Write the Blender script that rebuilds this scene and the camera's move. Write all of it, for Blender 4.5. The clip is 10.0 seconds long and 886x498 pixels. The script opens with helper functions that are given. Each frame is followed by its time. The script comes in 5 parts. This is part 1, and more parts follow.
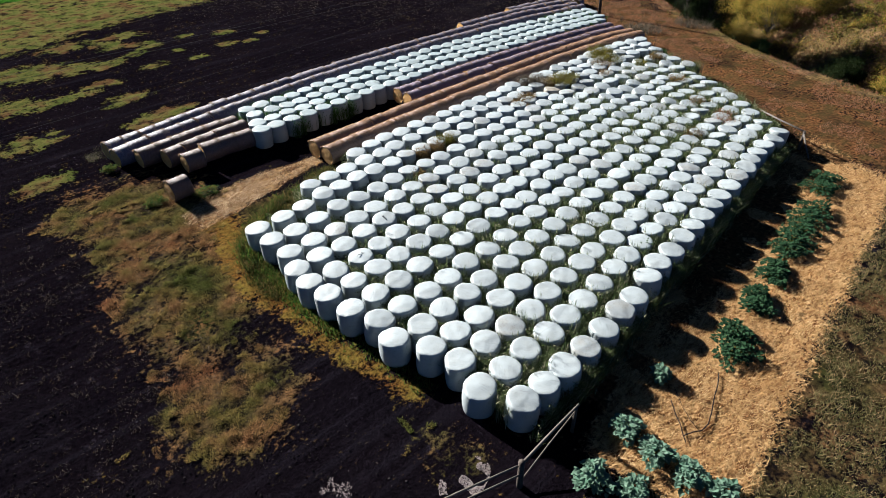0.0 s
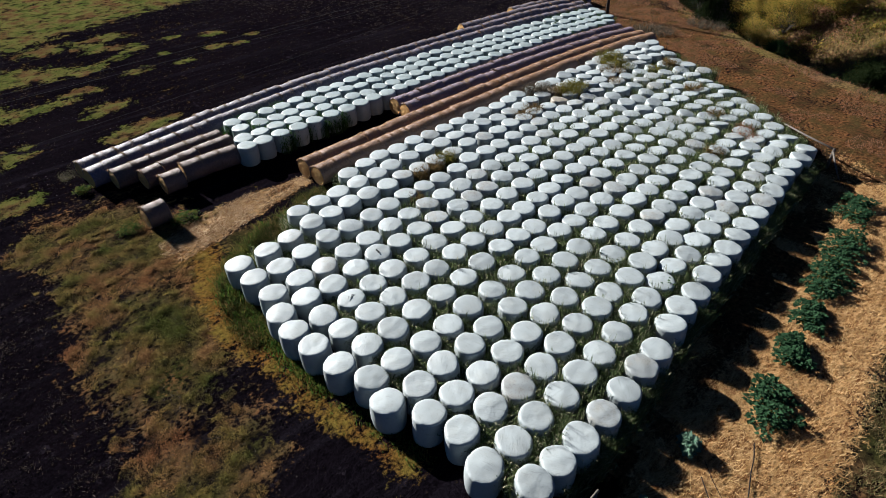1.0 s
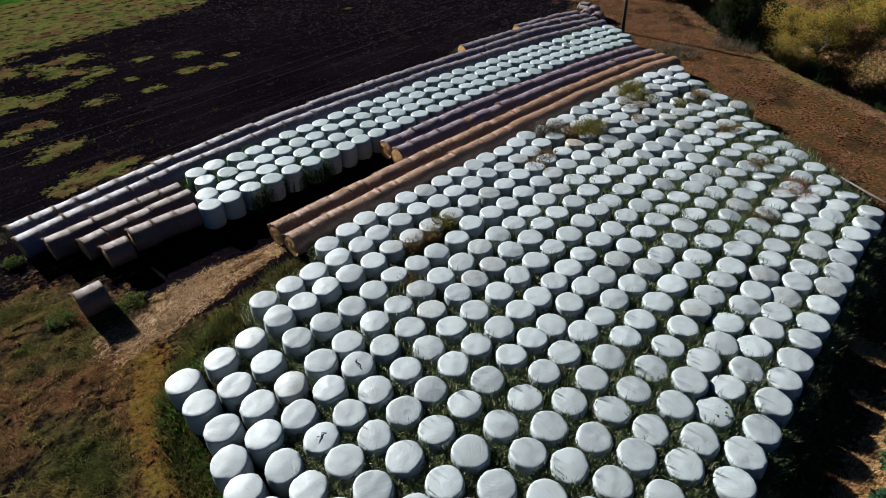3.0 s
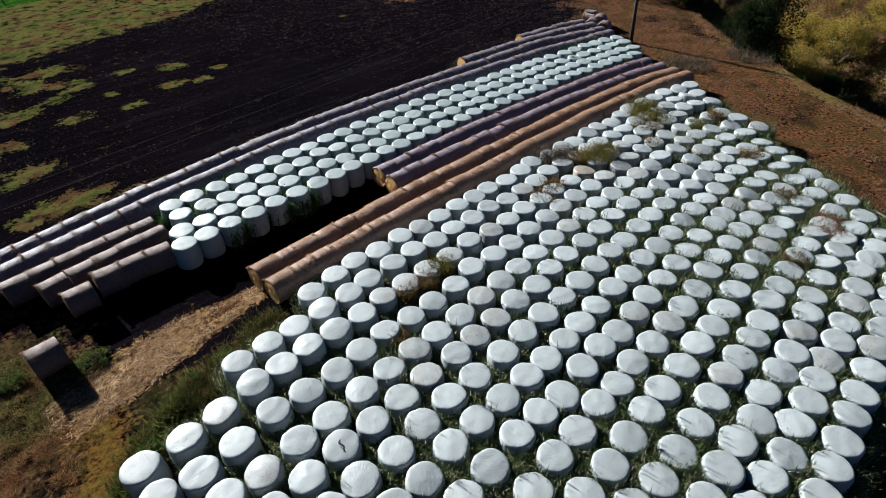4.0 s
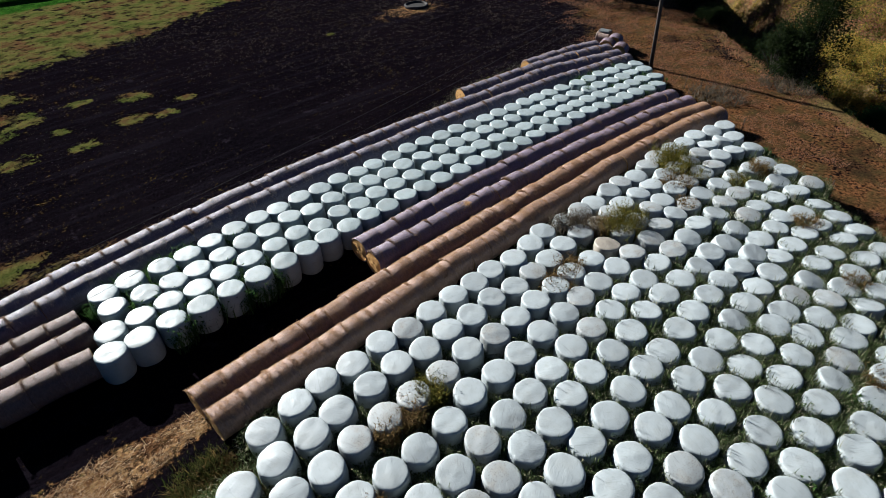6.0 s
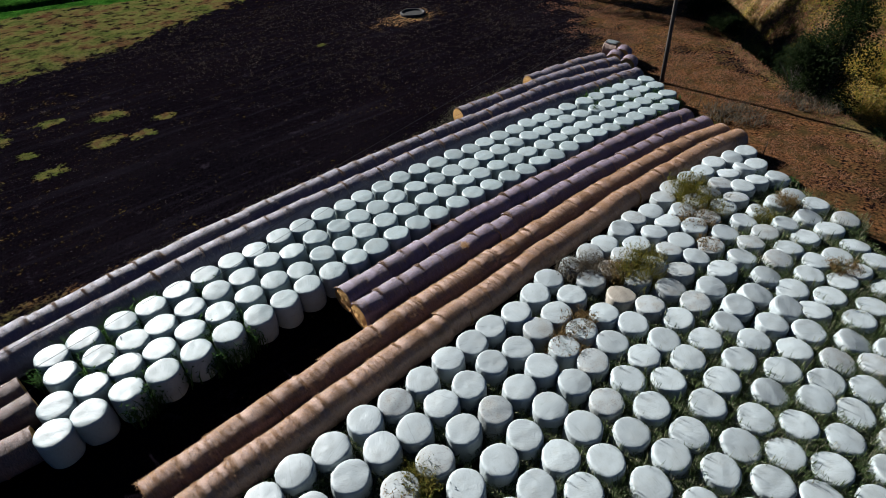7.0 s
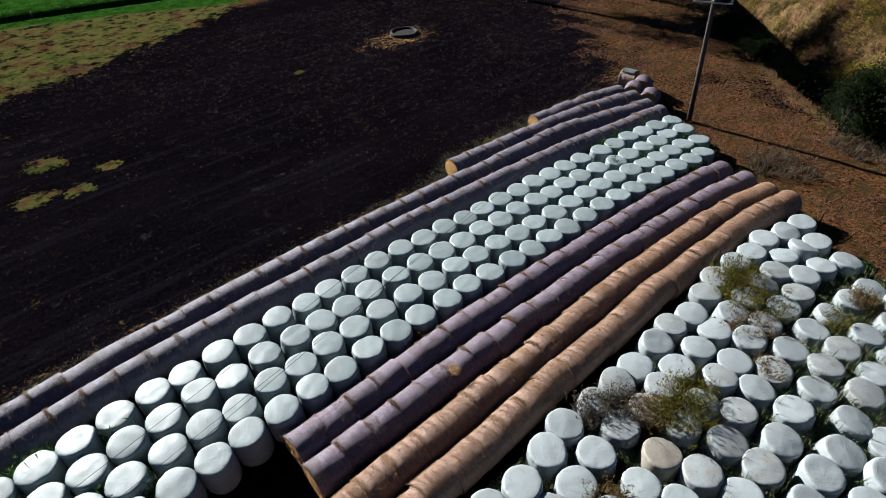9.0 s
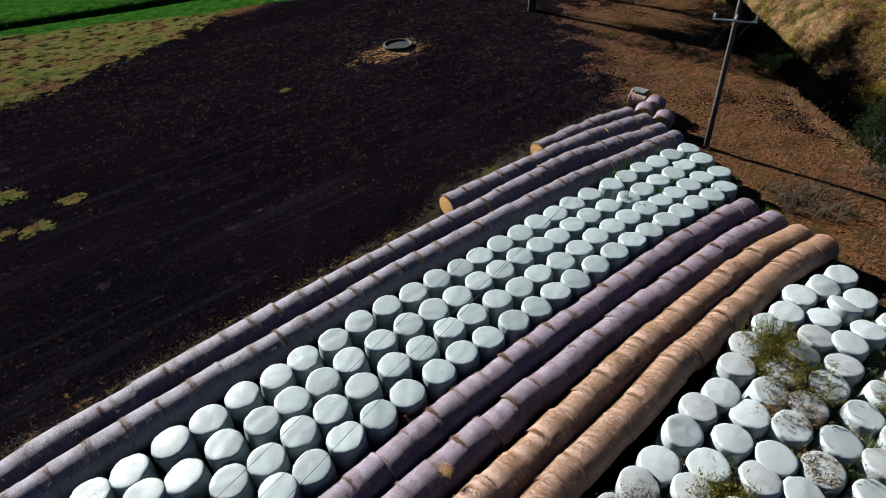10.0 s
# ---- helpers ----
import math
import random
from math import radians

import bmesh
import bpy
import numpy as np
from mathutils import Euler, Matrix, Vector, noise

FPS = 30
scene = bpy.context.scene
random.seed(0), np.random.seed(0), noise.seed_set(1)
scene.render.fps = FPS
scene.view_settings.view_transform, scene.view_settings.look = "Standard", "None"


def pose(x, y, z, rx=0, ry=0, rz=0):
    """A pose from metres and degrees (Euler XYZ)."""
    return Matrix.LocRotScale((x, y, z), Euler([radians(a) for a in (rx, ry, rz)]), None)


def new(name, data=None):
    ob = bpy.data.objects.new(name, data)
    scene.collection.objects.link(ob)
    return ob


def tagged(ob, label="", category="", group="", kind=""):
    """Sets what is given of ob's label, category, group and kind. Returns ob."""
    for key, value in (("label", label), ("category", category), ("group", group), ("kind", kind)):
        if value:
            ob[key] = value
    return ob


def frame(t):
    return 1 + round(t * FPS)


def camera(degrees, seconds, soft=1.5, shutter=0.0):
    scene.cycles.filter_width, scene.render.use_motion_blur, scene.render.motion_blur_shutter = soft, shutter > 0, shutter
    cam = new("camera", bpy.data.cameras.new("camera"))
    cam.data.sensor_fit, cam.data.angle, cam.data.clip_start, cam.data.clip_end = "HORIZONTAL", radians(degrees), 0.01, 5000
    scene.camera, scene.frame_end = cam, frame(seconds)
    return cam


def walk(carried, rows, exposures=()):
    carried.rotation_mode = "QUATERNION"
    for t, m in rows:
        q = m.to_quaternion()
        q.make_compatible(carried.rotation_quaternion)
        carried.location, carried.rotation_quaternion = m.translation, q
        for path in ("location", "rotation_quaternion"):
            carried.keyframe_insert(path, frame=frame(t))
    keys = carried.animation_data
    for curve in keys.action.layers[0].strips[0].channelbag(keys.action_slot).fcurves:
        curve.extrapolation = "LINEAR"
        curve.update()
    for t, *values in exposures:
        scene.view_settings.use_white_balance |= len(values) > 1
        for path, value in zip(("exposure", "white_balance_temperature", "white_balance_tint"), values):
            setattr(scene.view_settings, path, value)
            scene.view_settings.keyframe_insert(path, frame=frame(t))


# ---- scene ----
cam = camera(76.3, 10.0, 0.8)
METRES, EYE, TURN = 34.4, 16.6, -42.1
ROWS = [
    (0.0, 0.0, 0.0, 0.0, -0.7, -36.89, 0.94),
    (0.5, 0.001, 0.0473, 0.0023, -0.7, -37.62, 0.94),
    (1.0, 0.0022, 0.0945, 0.0035, -0.68, -37.76, 0.98),
    (1.5, 0.0039, 0.1418, 0.0051, -0.64, -37.86, 1.0),
    (2.0, 0.0057, 0.189, 0.0062, -0.62, -37.93, 1.02),
    (2.5, 0.0075, 0.2365, 0.0075, -0.61, -38.03, 1.02),
    (4.0, 0.015, 0.381, 0.0093, -0.55, -38.3, 1.06),
    (4.5, 0.0179, 0.4297, 0.0099, -0.5, -38.39, 1.07),
    (5.0, 0.021, 0.4787, 0.0104, -0.47, -38.48, 1.08),
    (5.5, 0.0241, 0.528, 0.0096, -0.44, -38.52, 1.11),
    (7.0, 0.0365, 0.6789, 0.0064, -0.39, -38.69, 1.25),
    (7.5, 0.0414, 0.73, 0.0052, -0.34, -38.75, 1.31),
    (8.0, 0.0466, 0.782, 0.0034, -0.3, -38.77, 1.39),
    (8.5, 0.0518, 0.8348, 0.0024, -0.29, -38.85, 1.46),
    (9.0, 0.057, 0.8881, 0.0021, -0.27, -38.97, 1.51),
    (9.5, 0.0623, 0.9425, 0.0009, -0.27, -39.01, 1.56),
    (10.0, 0.0674, 0.9971, -0.0004, -0.24, -39.08, 1.59),
]
walk(cam, [(t, pose(0, 0, EYE, 0, 0, TURN) @ pose(METRES * x, METRES * y, METRES * z, 90 + pitch, roll, yaw)) for t, x, y, z, yaw, pitch, roll in ROWS],
     exposures=[(0.0, 2.52, 5750, 10), (0.6, 2.31, 5750, 10), (2.5, 1.90, 5620, 9), (5.0, 2.07, 5620, 9), (7.0, 1.90, 5620, 9), (9.0, 1.84, 5620, 9), (10.0, 2.06, 5700, 9)])

# ---- world, sun ----
SUN_AZ = Vector((-0.115, 1.0, 0)).normalized()
SUN_EL = radians(22.8)
world = bpy.data.worlds.new("world")
scene.world = world
world.use_nodes = True
wn, wl = world.node_tree.nodes, world.node_tree.links
sky = wn.new("ShaderNodeTexSky")
sky.sky_type, sky.sun_disc = "NISHITA", False
sky.sun_elevation = SUN_EL
sky.altitude, sky.air_density, sky.dust_density, sky.ozone_density = 2500, 0.8, 0.05, 6.0
sky.sun_rotation = math.atan2(SUN_AZ.x, SUN_AZ.y)
wl.new(sky.outputs[0], wn["Background"].inputs[0])
wn["Background"].inputs[1].default_value = 0.0135
sun_data = bpy.data.lights.new("sun", "SUN")
sun_data.energy, sun_data.angle, sun_data.color = 5.0, radians(0.55), (1.0, 0.905, 0.775)
sun = new("sun", sun_data)
to_sun = SUN_AZ * math.cos(SUN_EL) + Vector((0, 0, math.sin(SUN_EL)))
sun.rotation_euler = to_sun.to_track_quat("Z", "Y").to_euler()
sun.location = (20, 60, 60)


# ---- material helpers ----
class Mat:
    """A small builder for node materials."""

    def __init__(self, name, rough=0.6, spec=0.4):
        self.m = bpy.data.materials.new(name)
        self.m.use_nodes = True
        self.n, self.l = self.m.node_tree.nodes, self.m.node_tree.links
        self.b = self.n["Principled BSDF"]
        self.b.inputs["Roughness"].default_value = rough
        self.b.inputs["Specular IOR Level"].default_value = spec
        self.co = self.n.new("ShaderNodeTexCoord")

    def link(self, a, b):
        self.l.new(a, b)

    def noise(self, scale, detail=4.0, rough=0.55, stretch=None, where="Object", dist=0.0):
        t = self.n.new("ShaderNodeTexNoise")
        t.inputs["Scale"].default_value = scale
        t.inputs["Detail"].default_value = detail
        t.inputs["Roughness"].default_value = rough
        t.inputs["Distortion"].default_value = dist
        src = self.co.outputs[where]
        if stretch:
            mp = self.n.new("ShaderNodeMapping")
            mp.inputs["Scale"].default_value = stretch
            self.link(src, mp.inputs["Vector"])
            src = mp.outputs[0]
        self.link(src, t.inputs["Vector"])
        return t.outputs["Fac"]

    def ramp(self, fac, stops):
        r = self.n.new("ShaderNodeValToRGB")
        e = r.color_ramp.elements
        while len(e) < len(stops):
            e.new(0.5)
        for el, (p, c) in zip(e, stops):
            el.position = p
            el.color = (*c, 1) if not isinstance(c, (int, float)) else (c, c, c, 1)
        self.link(fac, r.inputs[0])
        return r.outputs[0]

    def mix(self, fac, a, b, mode="MIX"):
        x = self.n.new("ShaderNodeMix")
        x.data_type, x.blend_type = "RGBA", mode
        for i, v in ((0, fac), (6, a), (7, b)):
            if isinstance(v, (int, float)):
                x.inputs[i].default_value = v if i == 0 else (v, v, v, 1)
            elif isinstance(v, tuple):
                x.inputs[i].default_value = (*v, 1)
            else:
                self.link(v, x.inputs[i])
        return x.outputs[2]

    def math(self, op, a, b=0.0, clamp=False):
        x = self.n.new("ShaderNodeMath")
        x.operation, x.use_clamp = op, clamp
        for sock, v in zip(x.inputs, (a, b)):
            if isinstance(v, (int, float)):
                sock.default_value = v
            else:
                self.link(v, sock)
        return x.outputs[0]

    def attr(self, name):
        a = self.n.new("ShaderNodeAttribute")
        a.attribute_name = name
        return a.outputs["Fac"]

    def obj_random(self):
        return self.n.new("ShaderNodeObjectInfo").outputs["Random"]

    def island(self):
        return self.n.new("ShaderNodeNewGeometry").outputs["Random Per Island"]

    def color(self, c):
        if isinstance(c, tuple):
            self.b.inputs["Base Color"].default_value = (*c, 1)
        else:
            self.link(c, self.b.inputs["Base Color"])
        return self

    def rough(self, v):
        self.link(v, self.b.inputs["Roughness"])
        return self

    def bump(self, height, strength=0.5, distance=0.02):
        x = self.n.new("ShaderNodeBump")
        x.inputs["Strength"].default_value, x.inputs["Distance"].default_value = strength, distance
        self.link(height, x.inputs["Height"])
        self.link(x.outputs[0], self.b.inputs["Normal"])
        return self


def mat_ground():
    k = Mat("earth_and_grass", 1.0, 0.0)
    big, mid, fine, grit = k.noise(0.12, 5), k.noise(0.9, 6, 0.65), k.noise(5.0, 5, 0.7), k.noise(22.0, 3, 0.7)
    jitter = k.math("ADD", k.math("MULTIPLY", k.math("SUBTRACT", mid, 0.5), 1.0), k.math("MULTIPLY", k.math("SUBTRACT", fine, 0.5), 1.5))

    def zone(name, lo=0.42, hi=0.6, push=1.0):
        v = k.math("ADD", k.attr(name), k.math("MULTIPLY", jitter, push))
        return k.ramp(v, [(lo, 0.0), (hi, 1.0)])

    soil = k.mix(k.ramp(fine, [(0.35, 0.0), (0.7, 1.0)]), (0.0014, 0.0011, 0.0018), (0.0068, 0.0052, 0.0080))
    soil = k.mix(k.ramp(big, [(0.40, 0.0), (0.65, 0.6)]), soil, (0.0065, 0.0046, 0.0064))
    soil = k.mix(k.ramp(grit, [(0.68, 0.0), (0.76, 1.0)]), soil, (0.0305, 0.0229, 0.0272))
    furrow = k.noise(1.0, 3, 0.6, (0.07, 1.5, 1.0))
    soil = k.mix(k.ramp(furrow, [(0.52, 0.0), (0.66, 0.8)]), soil, (0.0086, 0.0071, 0.0103))
    dead = k.noise(0.8, 6, 0.75)
    soil = k.mix(k.ramp(dead, [(0.60, 0.0), (0.70, 0.9)]), soil, (0.0264, 0.0214, 0.0290))
    tint = k.noise(0.33, 4, 0.6)
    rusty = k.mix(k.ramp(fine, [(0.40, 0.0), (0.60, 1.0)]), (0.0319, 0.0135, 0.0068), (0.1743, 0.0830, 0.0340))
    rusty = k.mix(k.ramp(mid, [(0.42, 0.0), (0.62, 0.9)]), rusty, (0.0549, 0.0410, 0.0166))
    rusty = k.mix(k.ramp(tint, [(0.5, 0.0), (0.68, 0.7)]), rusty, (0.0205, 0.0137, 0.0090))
    tuft = k.noise(2.6, 6, 0.7, (0.6, 1.4, 1.0), dist=0.8)
    straw = k.mix(k.ramp(tuft, [(0.36, 0.0), (0.62, 1.0)]), (0.1346, 0.0532, 0.0182), (0.6210, 0.3991, 0.1792))
    straw = k.mix(k.ramp(fine, [(0.28, 0.0), (0.6, 1.0)]), k.mix(0.75, straw, (0.0260, 0.0095, 0.0035)), straw)
    turf = k.ramp(tint, [(0.36, (0.0518, 0.0522, 0.0173)), (0.47, (0.0971, 0.0708, 0.0310)), (0.56, (0.1511, 0.0857, 0.0397)), (0.74, (0.1297, 0.0485, 0.0242))])
    turf = k.mix(k.ramp(fine, [(0.36, 0.0), (0.66, 1.0)]), k.mix(0.72, turf, (0.0035, 0.0026, 0.0021)), turf)
    turf = k.mix(k.ramp(mid, [(0.40, 0.9), (0.56, 0.0)]), turf, (0.0044, 0.0035, 0.0030))
    moss = k.mix(k.ramp(mid, [(0.35, 0.0), (0.65, 1.0)]), (0.1580, 0.0696, 0.0179), (0.1391, 0.1035, 0.0230))
    moss = k.mix(k.ramp(fine, [(0.32, 0.0), (0.6, 1.0)]), k.mix(0.6, moss, (0.0217, 0.0086, 0.0035)), moss)
    pasture = k.mix(k.ramp(mid, [(0.35, 0.0), (0.65, 1.0)]), (0.0123, 0.0455, 0.0052), (0.0420, 0.1155, 0.0140))
    pasture = k.mix(k.ramp(fine, [(0.38, 0.6), (0.6, 0.0)]), pasture, (0.0050, 0.0200, 0.0025))
    scrub = k.mix(k.ramp(mid, [(0.40, 0.0), (0.60, 1.0)]), (0.0438, 0.0312, 0.0197), (0.2120, 0.1248, 0.0622))
    scrub = k.mix(k.ramp(big, [(0.42, 0.0), (0.60, 0.8)]), scrub, (0.1498, 0.1184, 0.0359))
    scrub = k.mix(k.ramp(fine, [(0.35, 0.7), (0.55, 0.0)]), scrub, (0.0125, 0.0100, 0.0063))
    c = k.mix(zone("turf"), soil, turf)
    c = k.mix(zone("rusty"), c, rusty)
    c = k.mix(zone("moss", 0.45, 0.9, 1.8), c, moss)
    swath = k.noise(0.42, 5, 0.65)
    field = k.ramp(swath, [(0.40, (0.0549, 0.0666, 0.0166)), (0.50, (0.0954, 0.0914, 0.0263)), (0.58, (0.0858, 0.0544, 0.0227)), (0.68, (0.0655, 0.0309, 0.0166))])
    hump = k.noise(0.95, 5, 0.65)
    field = k.mix(k.ramp(hump, [(0.38, 0.9), (0.50, 0.0)]), field, (0.0175, 0.0137, 0.0088))
    on = k.ramp(k.math("ADD", k.attr("field"), k.math("ADD", k.math("MULTIPLY", k.math("SUBTRACT", hump, 0.5), 1.8), k.math("MULTIPLY", k.math("SUBTRACT", fine, 0.5), 1.2))), [(0.46, 0.0), (0.56, 1.0)])
    c = k.mix(on, c, field)
    c = k.mix(zone("scrub"), c, scrub)
    c = k.mix(zone("straw"), c, straw)
    c = k.mix(zone("pasture", push=0.5), c, pasture)
    grain = k.noise(13.0, 7, 0.8)
    c = k.mix(1.0, c, k.ramp(grain, [(0.33, 0.30), (0.5, 0.9), (0.68, 1.0)]), "MULTIPLY")
    h = k.math("ADD", k.math("MULTIPLY", fine, 1.0), k.math("ADD", k.math("MULTIPLY", grain, 0.8), k.math("ADD", k.math("ADD", k.math("MULTIPLY", mid, 1.2), k.math("MULTIPLY", furrow, 0.8)), k.math("MULTIPLY", k.math("MULTIPLY", hump, on), 2.0))))
    return k.color(c).bump(h, 1.0, 0.2).m


def mat_wrap(name, tint, dirty):
    """White stretch film: tight, glossy, with fine creases, dark streaks and a film of dust."""
    k = Mat(name, 0.5, 0.28)
    shift = k.n.new("ShaderNodeVectorMath")
    k.link(k.co.outputs["Object"], shift.inputs[0])
    k.link(k.obj_random(), shift.inputs[1])
    k.co = shift
    here = "Vector"
    crease = k.noise(11.0, 6, 0.7, (1.0, 0.25, 0.5), here, 1.4)
    pull = k.noise(7.0, 5, 0.75, (0.3, 1.0, 0.5), here, 1.0)
    blotch, speck = k.noise(2.2, 4, 0.6, None, here), k.noise(28.0, 2, 0.6, None, here)
    clean = k.mix(k.obj_random(), tint, tuple(v * 0.84 for v in tint))
    clean = k.mix(k.ramp(blotch, [(0.35, 0.0), (0.7, 0.5)]), clean, (tint[0] * 0.80, tint[1] * 0.79, tint[2] * 0.76))
    c = k.mix(k.math("MULTIPLY", k.ramp(blotch, [(0.48, 0.0), (0.78, 1.0)]), dirty), clean, (0.19, 0.165, 0.125))
    c = k.mix(k.math("MULTIPLY", k.ramp(k.math("ADD", k.math("MULTIPLY", speck, 0.75), k.math("MULTIPLY", blotch, 0.25)), [(0.56, 0.0), (0.61, 1.0)]), dirty), c, (0.042, 0.036, 0.026))
    dark_streak = k.noise(16.0, 4, 0.7, (1.0, 0.12, 0.5), here, 0.5)
    c = k.mix(k.math("MULTIPLY", k.ramp(dark_streak, [(0.57, 0.0), (0.70, 1.0)]), 0.4), c, tuple(v * 0.35 for v in tint))
    k.rough(k.ramp(blotch, [(0.3, 0.38), (0.75, 0.65)]))
    fine = k.noise(34.0, 3, 0.6, (1.0, 0.3, 0.6), here, 0.6)
    h = k.math("ADD", k.math("ADD", crease, k.math("MULTIPLY", pull, 0.8)), k.math("ADD", k.math("MULTIPLY", fine, 0.25), k.math("MULTIPLY", blotch, 0.3)))
    return k.color(c).bump(h, 0.55, 0.018).m


def mat_net(name, pale, deep, straw, amount, rough=0.5):
    """Net-wrapped hay: a tight pale plastic net, streaks of straw wound round the roll."""
    k = Mat(name, rough, 0.32)
    wound = k.noise(3.0, 7, 0.75, (7.0, 0.8, 0.8), dist=0.35)
    fibre = k.noise(9.0, 6, 0.8, (5.0, 1.2, 1.2), dist=0.4)
    wide = k.noise(1.6, 4, 0.6)
    fleck = k.noise(34.0, 3, 0.7)
    net = k.mix(k.obj_random(), pale, tuple(v * 0.8 for v in pale))
    c = k.mix(k.ramp(fibre, [(0.36, 0.0), (0.58, 1.0)]), deep, net)
    c = k.mix(k.math("MULTIPLY", k.ramp(wound, [(0.46, 0.0), (0.62, 1.0)]), amount), c, straw)
    c = k.mix(k.math("MULTIPLY", k.ramp(wide, [(0.45, 0.0), (0.7, 1.0)]), amount * 0.6), c, straw)
    c = k.mix(k.ramp(fleck, [(0.56, 0.0), (0.66, 0.35)]), c, tuple(v * 0.5 for v in straw))
    k.rough(k.ramp(wound, [(0.4, rough), (0.65, min(1.0, rough + 0.3))]))
    return k.color(c).bump(k.math("ADD", k.math("ADD", fibre, k.math("MULTIPLY", wound, 1.2)), k.math("MULTIPLY", fleck, 0.4)), 0.7, 0.03).m


def mat_blades(name, a, b, dry=None, part=0.0):
    k = Mat(name, 0.85, 0.06)
    r = k.island()
    c = k.mix(r, a, b)
    if dry:
        c = k.mix(k.ramp(k.math("FRACT", k.math("MULTIPLY", r, 17.0)), [(1 - part, 0.0), (min(1.0, 1.02 - part), 1.0)]), c, dry)
    c = k.mix(k.ramp(k.noise(0.7, 3), [(0.35, 0.0), (0.65, 0.7)]), c, k.mix(0.7, c, a))
    k.color(c)
    tr = k.n.new("ShaderNodeBsdfTranslucent")
    mx = k.n.new("ShaderNodeMixShader")
    mx.inputs[0].default_value = 0.42
    k.link(c, tr.inputs[0])
    k.link(k.b.outputs[0], mx.inputs[1])
    k.link(tr.outputs[0], mx.inputs[2])
    k.link(mx.outputs[0], k.n["Material Output"].inputs[0])
    return k.m


def mat_turf():
    """Short grass in patches of green, ochre and rust."""
    k = Mat("turf_blades", 0.9, 0.04)
    patch = k.ramp(k.noise(0.33, 4, 0.6), [(0.36, (0.0796, 0.0890, 0.0214)), (0.47, (0.1768, 0.1348, 0.0428)), (0.56, (0.2321, 0.1348, 0.0571)), (0.74, (0.1989, 0.0735, 0.0340))])
    c = k.mix(1.0, patch, k.ramp(k.island(), [(0.0, 0.30), (0.75, 1.0), (1.0, 1.5)]), "MULTIPLY")
    k.color(c)
    tr = k.n.new("ShaderNodeBsdfTranslucent")
    mx = k.n.new("ShaderNodeMixShader")
    mx.inputs[0].default_value = 0.35
    k.link(c, tr.inputs[0])
    k.link(k.b.outputs[0], mx.inputs[1])
    k.link(tr.outputs[0], mx.inputs[2])
    k.link(mx.outputs[0], k.n["Material Output"].inputs[0])
    return k.m


def mat_plain(name, a, b, scale=6.0, rough=0.7, stretch=None, bump=0.5, dist=0.02, metal=0.0):
    k = Mat(name, rough, 0.12)
    f1 = k.noise(scale, 6, 0.65, stretch)
    k.b.inputs["Metallic"].default_value = metal
    return k.color(k.mix(k.ramp(f1, [(0.3, 0.0), (0.7, 1.0)]), a, b)).bump(f1, bump, dist).m


GROUND = mat_ground()
WRAP = mat_wrap("white_wrap", (0.241, 0.270, 0.275), 0.10)
WRAP_AQUA = mat_wrap("pale_aqua_wrap", (0.206, 0.245, 0.247), 0.12)
WRAP_DUSTY = mat_wrap("dusty_white_wrap", (0.222, 0.242, 0.243), 0.5)
WRAP_CREAM = mat_wrap("stained_cream_wrap", (0.235, 0.215, 0.18), 0.5)
NET_MAUVE = mat_net("mauve_net_wrap", (0.205, 0.166, 0.226), (0.016, 0.010, 0.025), (0.085, 0.054, 0.040), 0.4, 0.5)
NET_LILAC = mat_net("pale_lilac_net_wrap", (0.146, 0.133, 0.180), (0.011, 0.009, 0.021), (0.077, 0.060, 0.055), 0.25, 0.5)
NET_BROWN = mat_net("tan_net_wrap", (0.30, 0.20, 0.158), (0.024, 0.013, 0.013), (0.25, 0.138, 0.064), 0.4, 0.5)
NET_RUST = mat_net("brown_net_wrap", (0.140, 0.092, 0.082), (0.013, 0.007, 0.008), (0.10, 0.055, 0.032), 0.4, 0.55)
STRANDS = {"brown": mat_blades("dull_straw_strands", (0.07, 0.045, 0.03), (0.22, 0.15, 0.10)), "mauve": mat_blades("brown_straw_strands", (0.12, 0.08, 0.055), (0.34, 0.25, 0.18)), "lilac": mat_blades("grey_straw_strands", (0.20, 0.155, 0.13), (0.44, 0.37, 0.33)),
           "tan": mat_blades("golden_straw_strands", (0.20, 0.11, 0.055), (0.46, 0.32, 0.20))}
STRAW_END = mat_plain("cut_straw", (0.191, 0.0990, 0.0261), (0.525, 0.313, 0.111), 14.0, 0.9, None, 1.0, 0.05)
FRINGE = mat_blades("loose_straw", (0.29, 0.155, 0.055), (0.62, 0.45, 0.225), (0.14, 0.066, 0.025), 0.2)
LANE = mat_blades("trodden_straw", (0.095, 0.048, 0.023), (0.36, 0.235, 0.125), (0.70, 0.54, 0.34), 0.35)
ROUGH = mat_blades("rough_grass_blades", (0.045, 0.048, 0.016), (0.15, 0.125, 0.055), (0.25, 0.17, 0.09), 0.25)
TUFT = mat_blades("foot_tufts", (0.014, 0.022, 0.005), (0.062, 0.058, 0.017), (0.13, 0.085, 0.032), 0.2)
TUSSOCK = mat_blades("grey_brown_tussocks", (0.014, 0.011, 0.009), (0.060, 0.046, 0.038), (0.12, 0.10, 0.085), 0.1)
BRISTLE = mat_blades("straw_bristles", (0.10, 0.065, 0.045), (0.36, 0.25, 0.17))
GRASS = mat_blades("green_weeds", (0.020, 0.036, 0.012), (0.098, 0.122, 0.046), (0.30, 0.28, 0.19), 0.2)
LUSH = mat_blades("lush_grass", (0.0203, 0.0507, 0.0082), (0.0610, 0.0976, 0.0163), (0.1219, 0.0938, 0.0243), 0.35)
TURF = mat_turf()
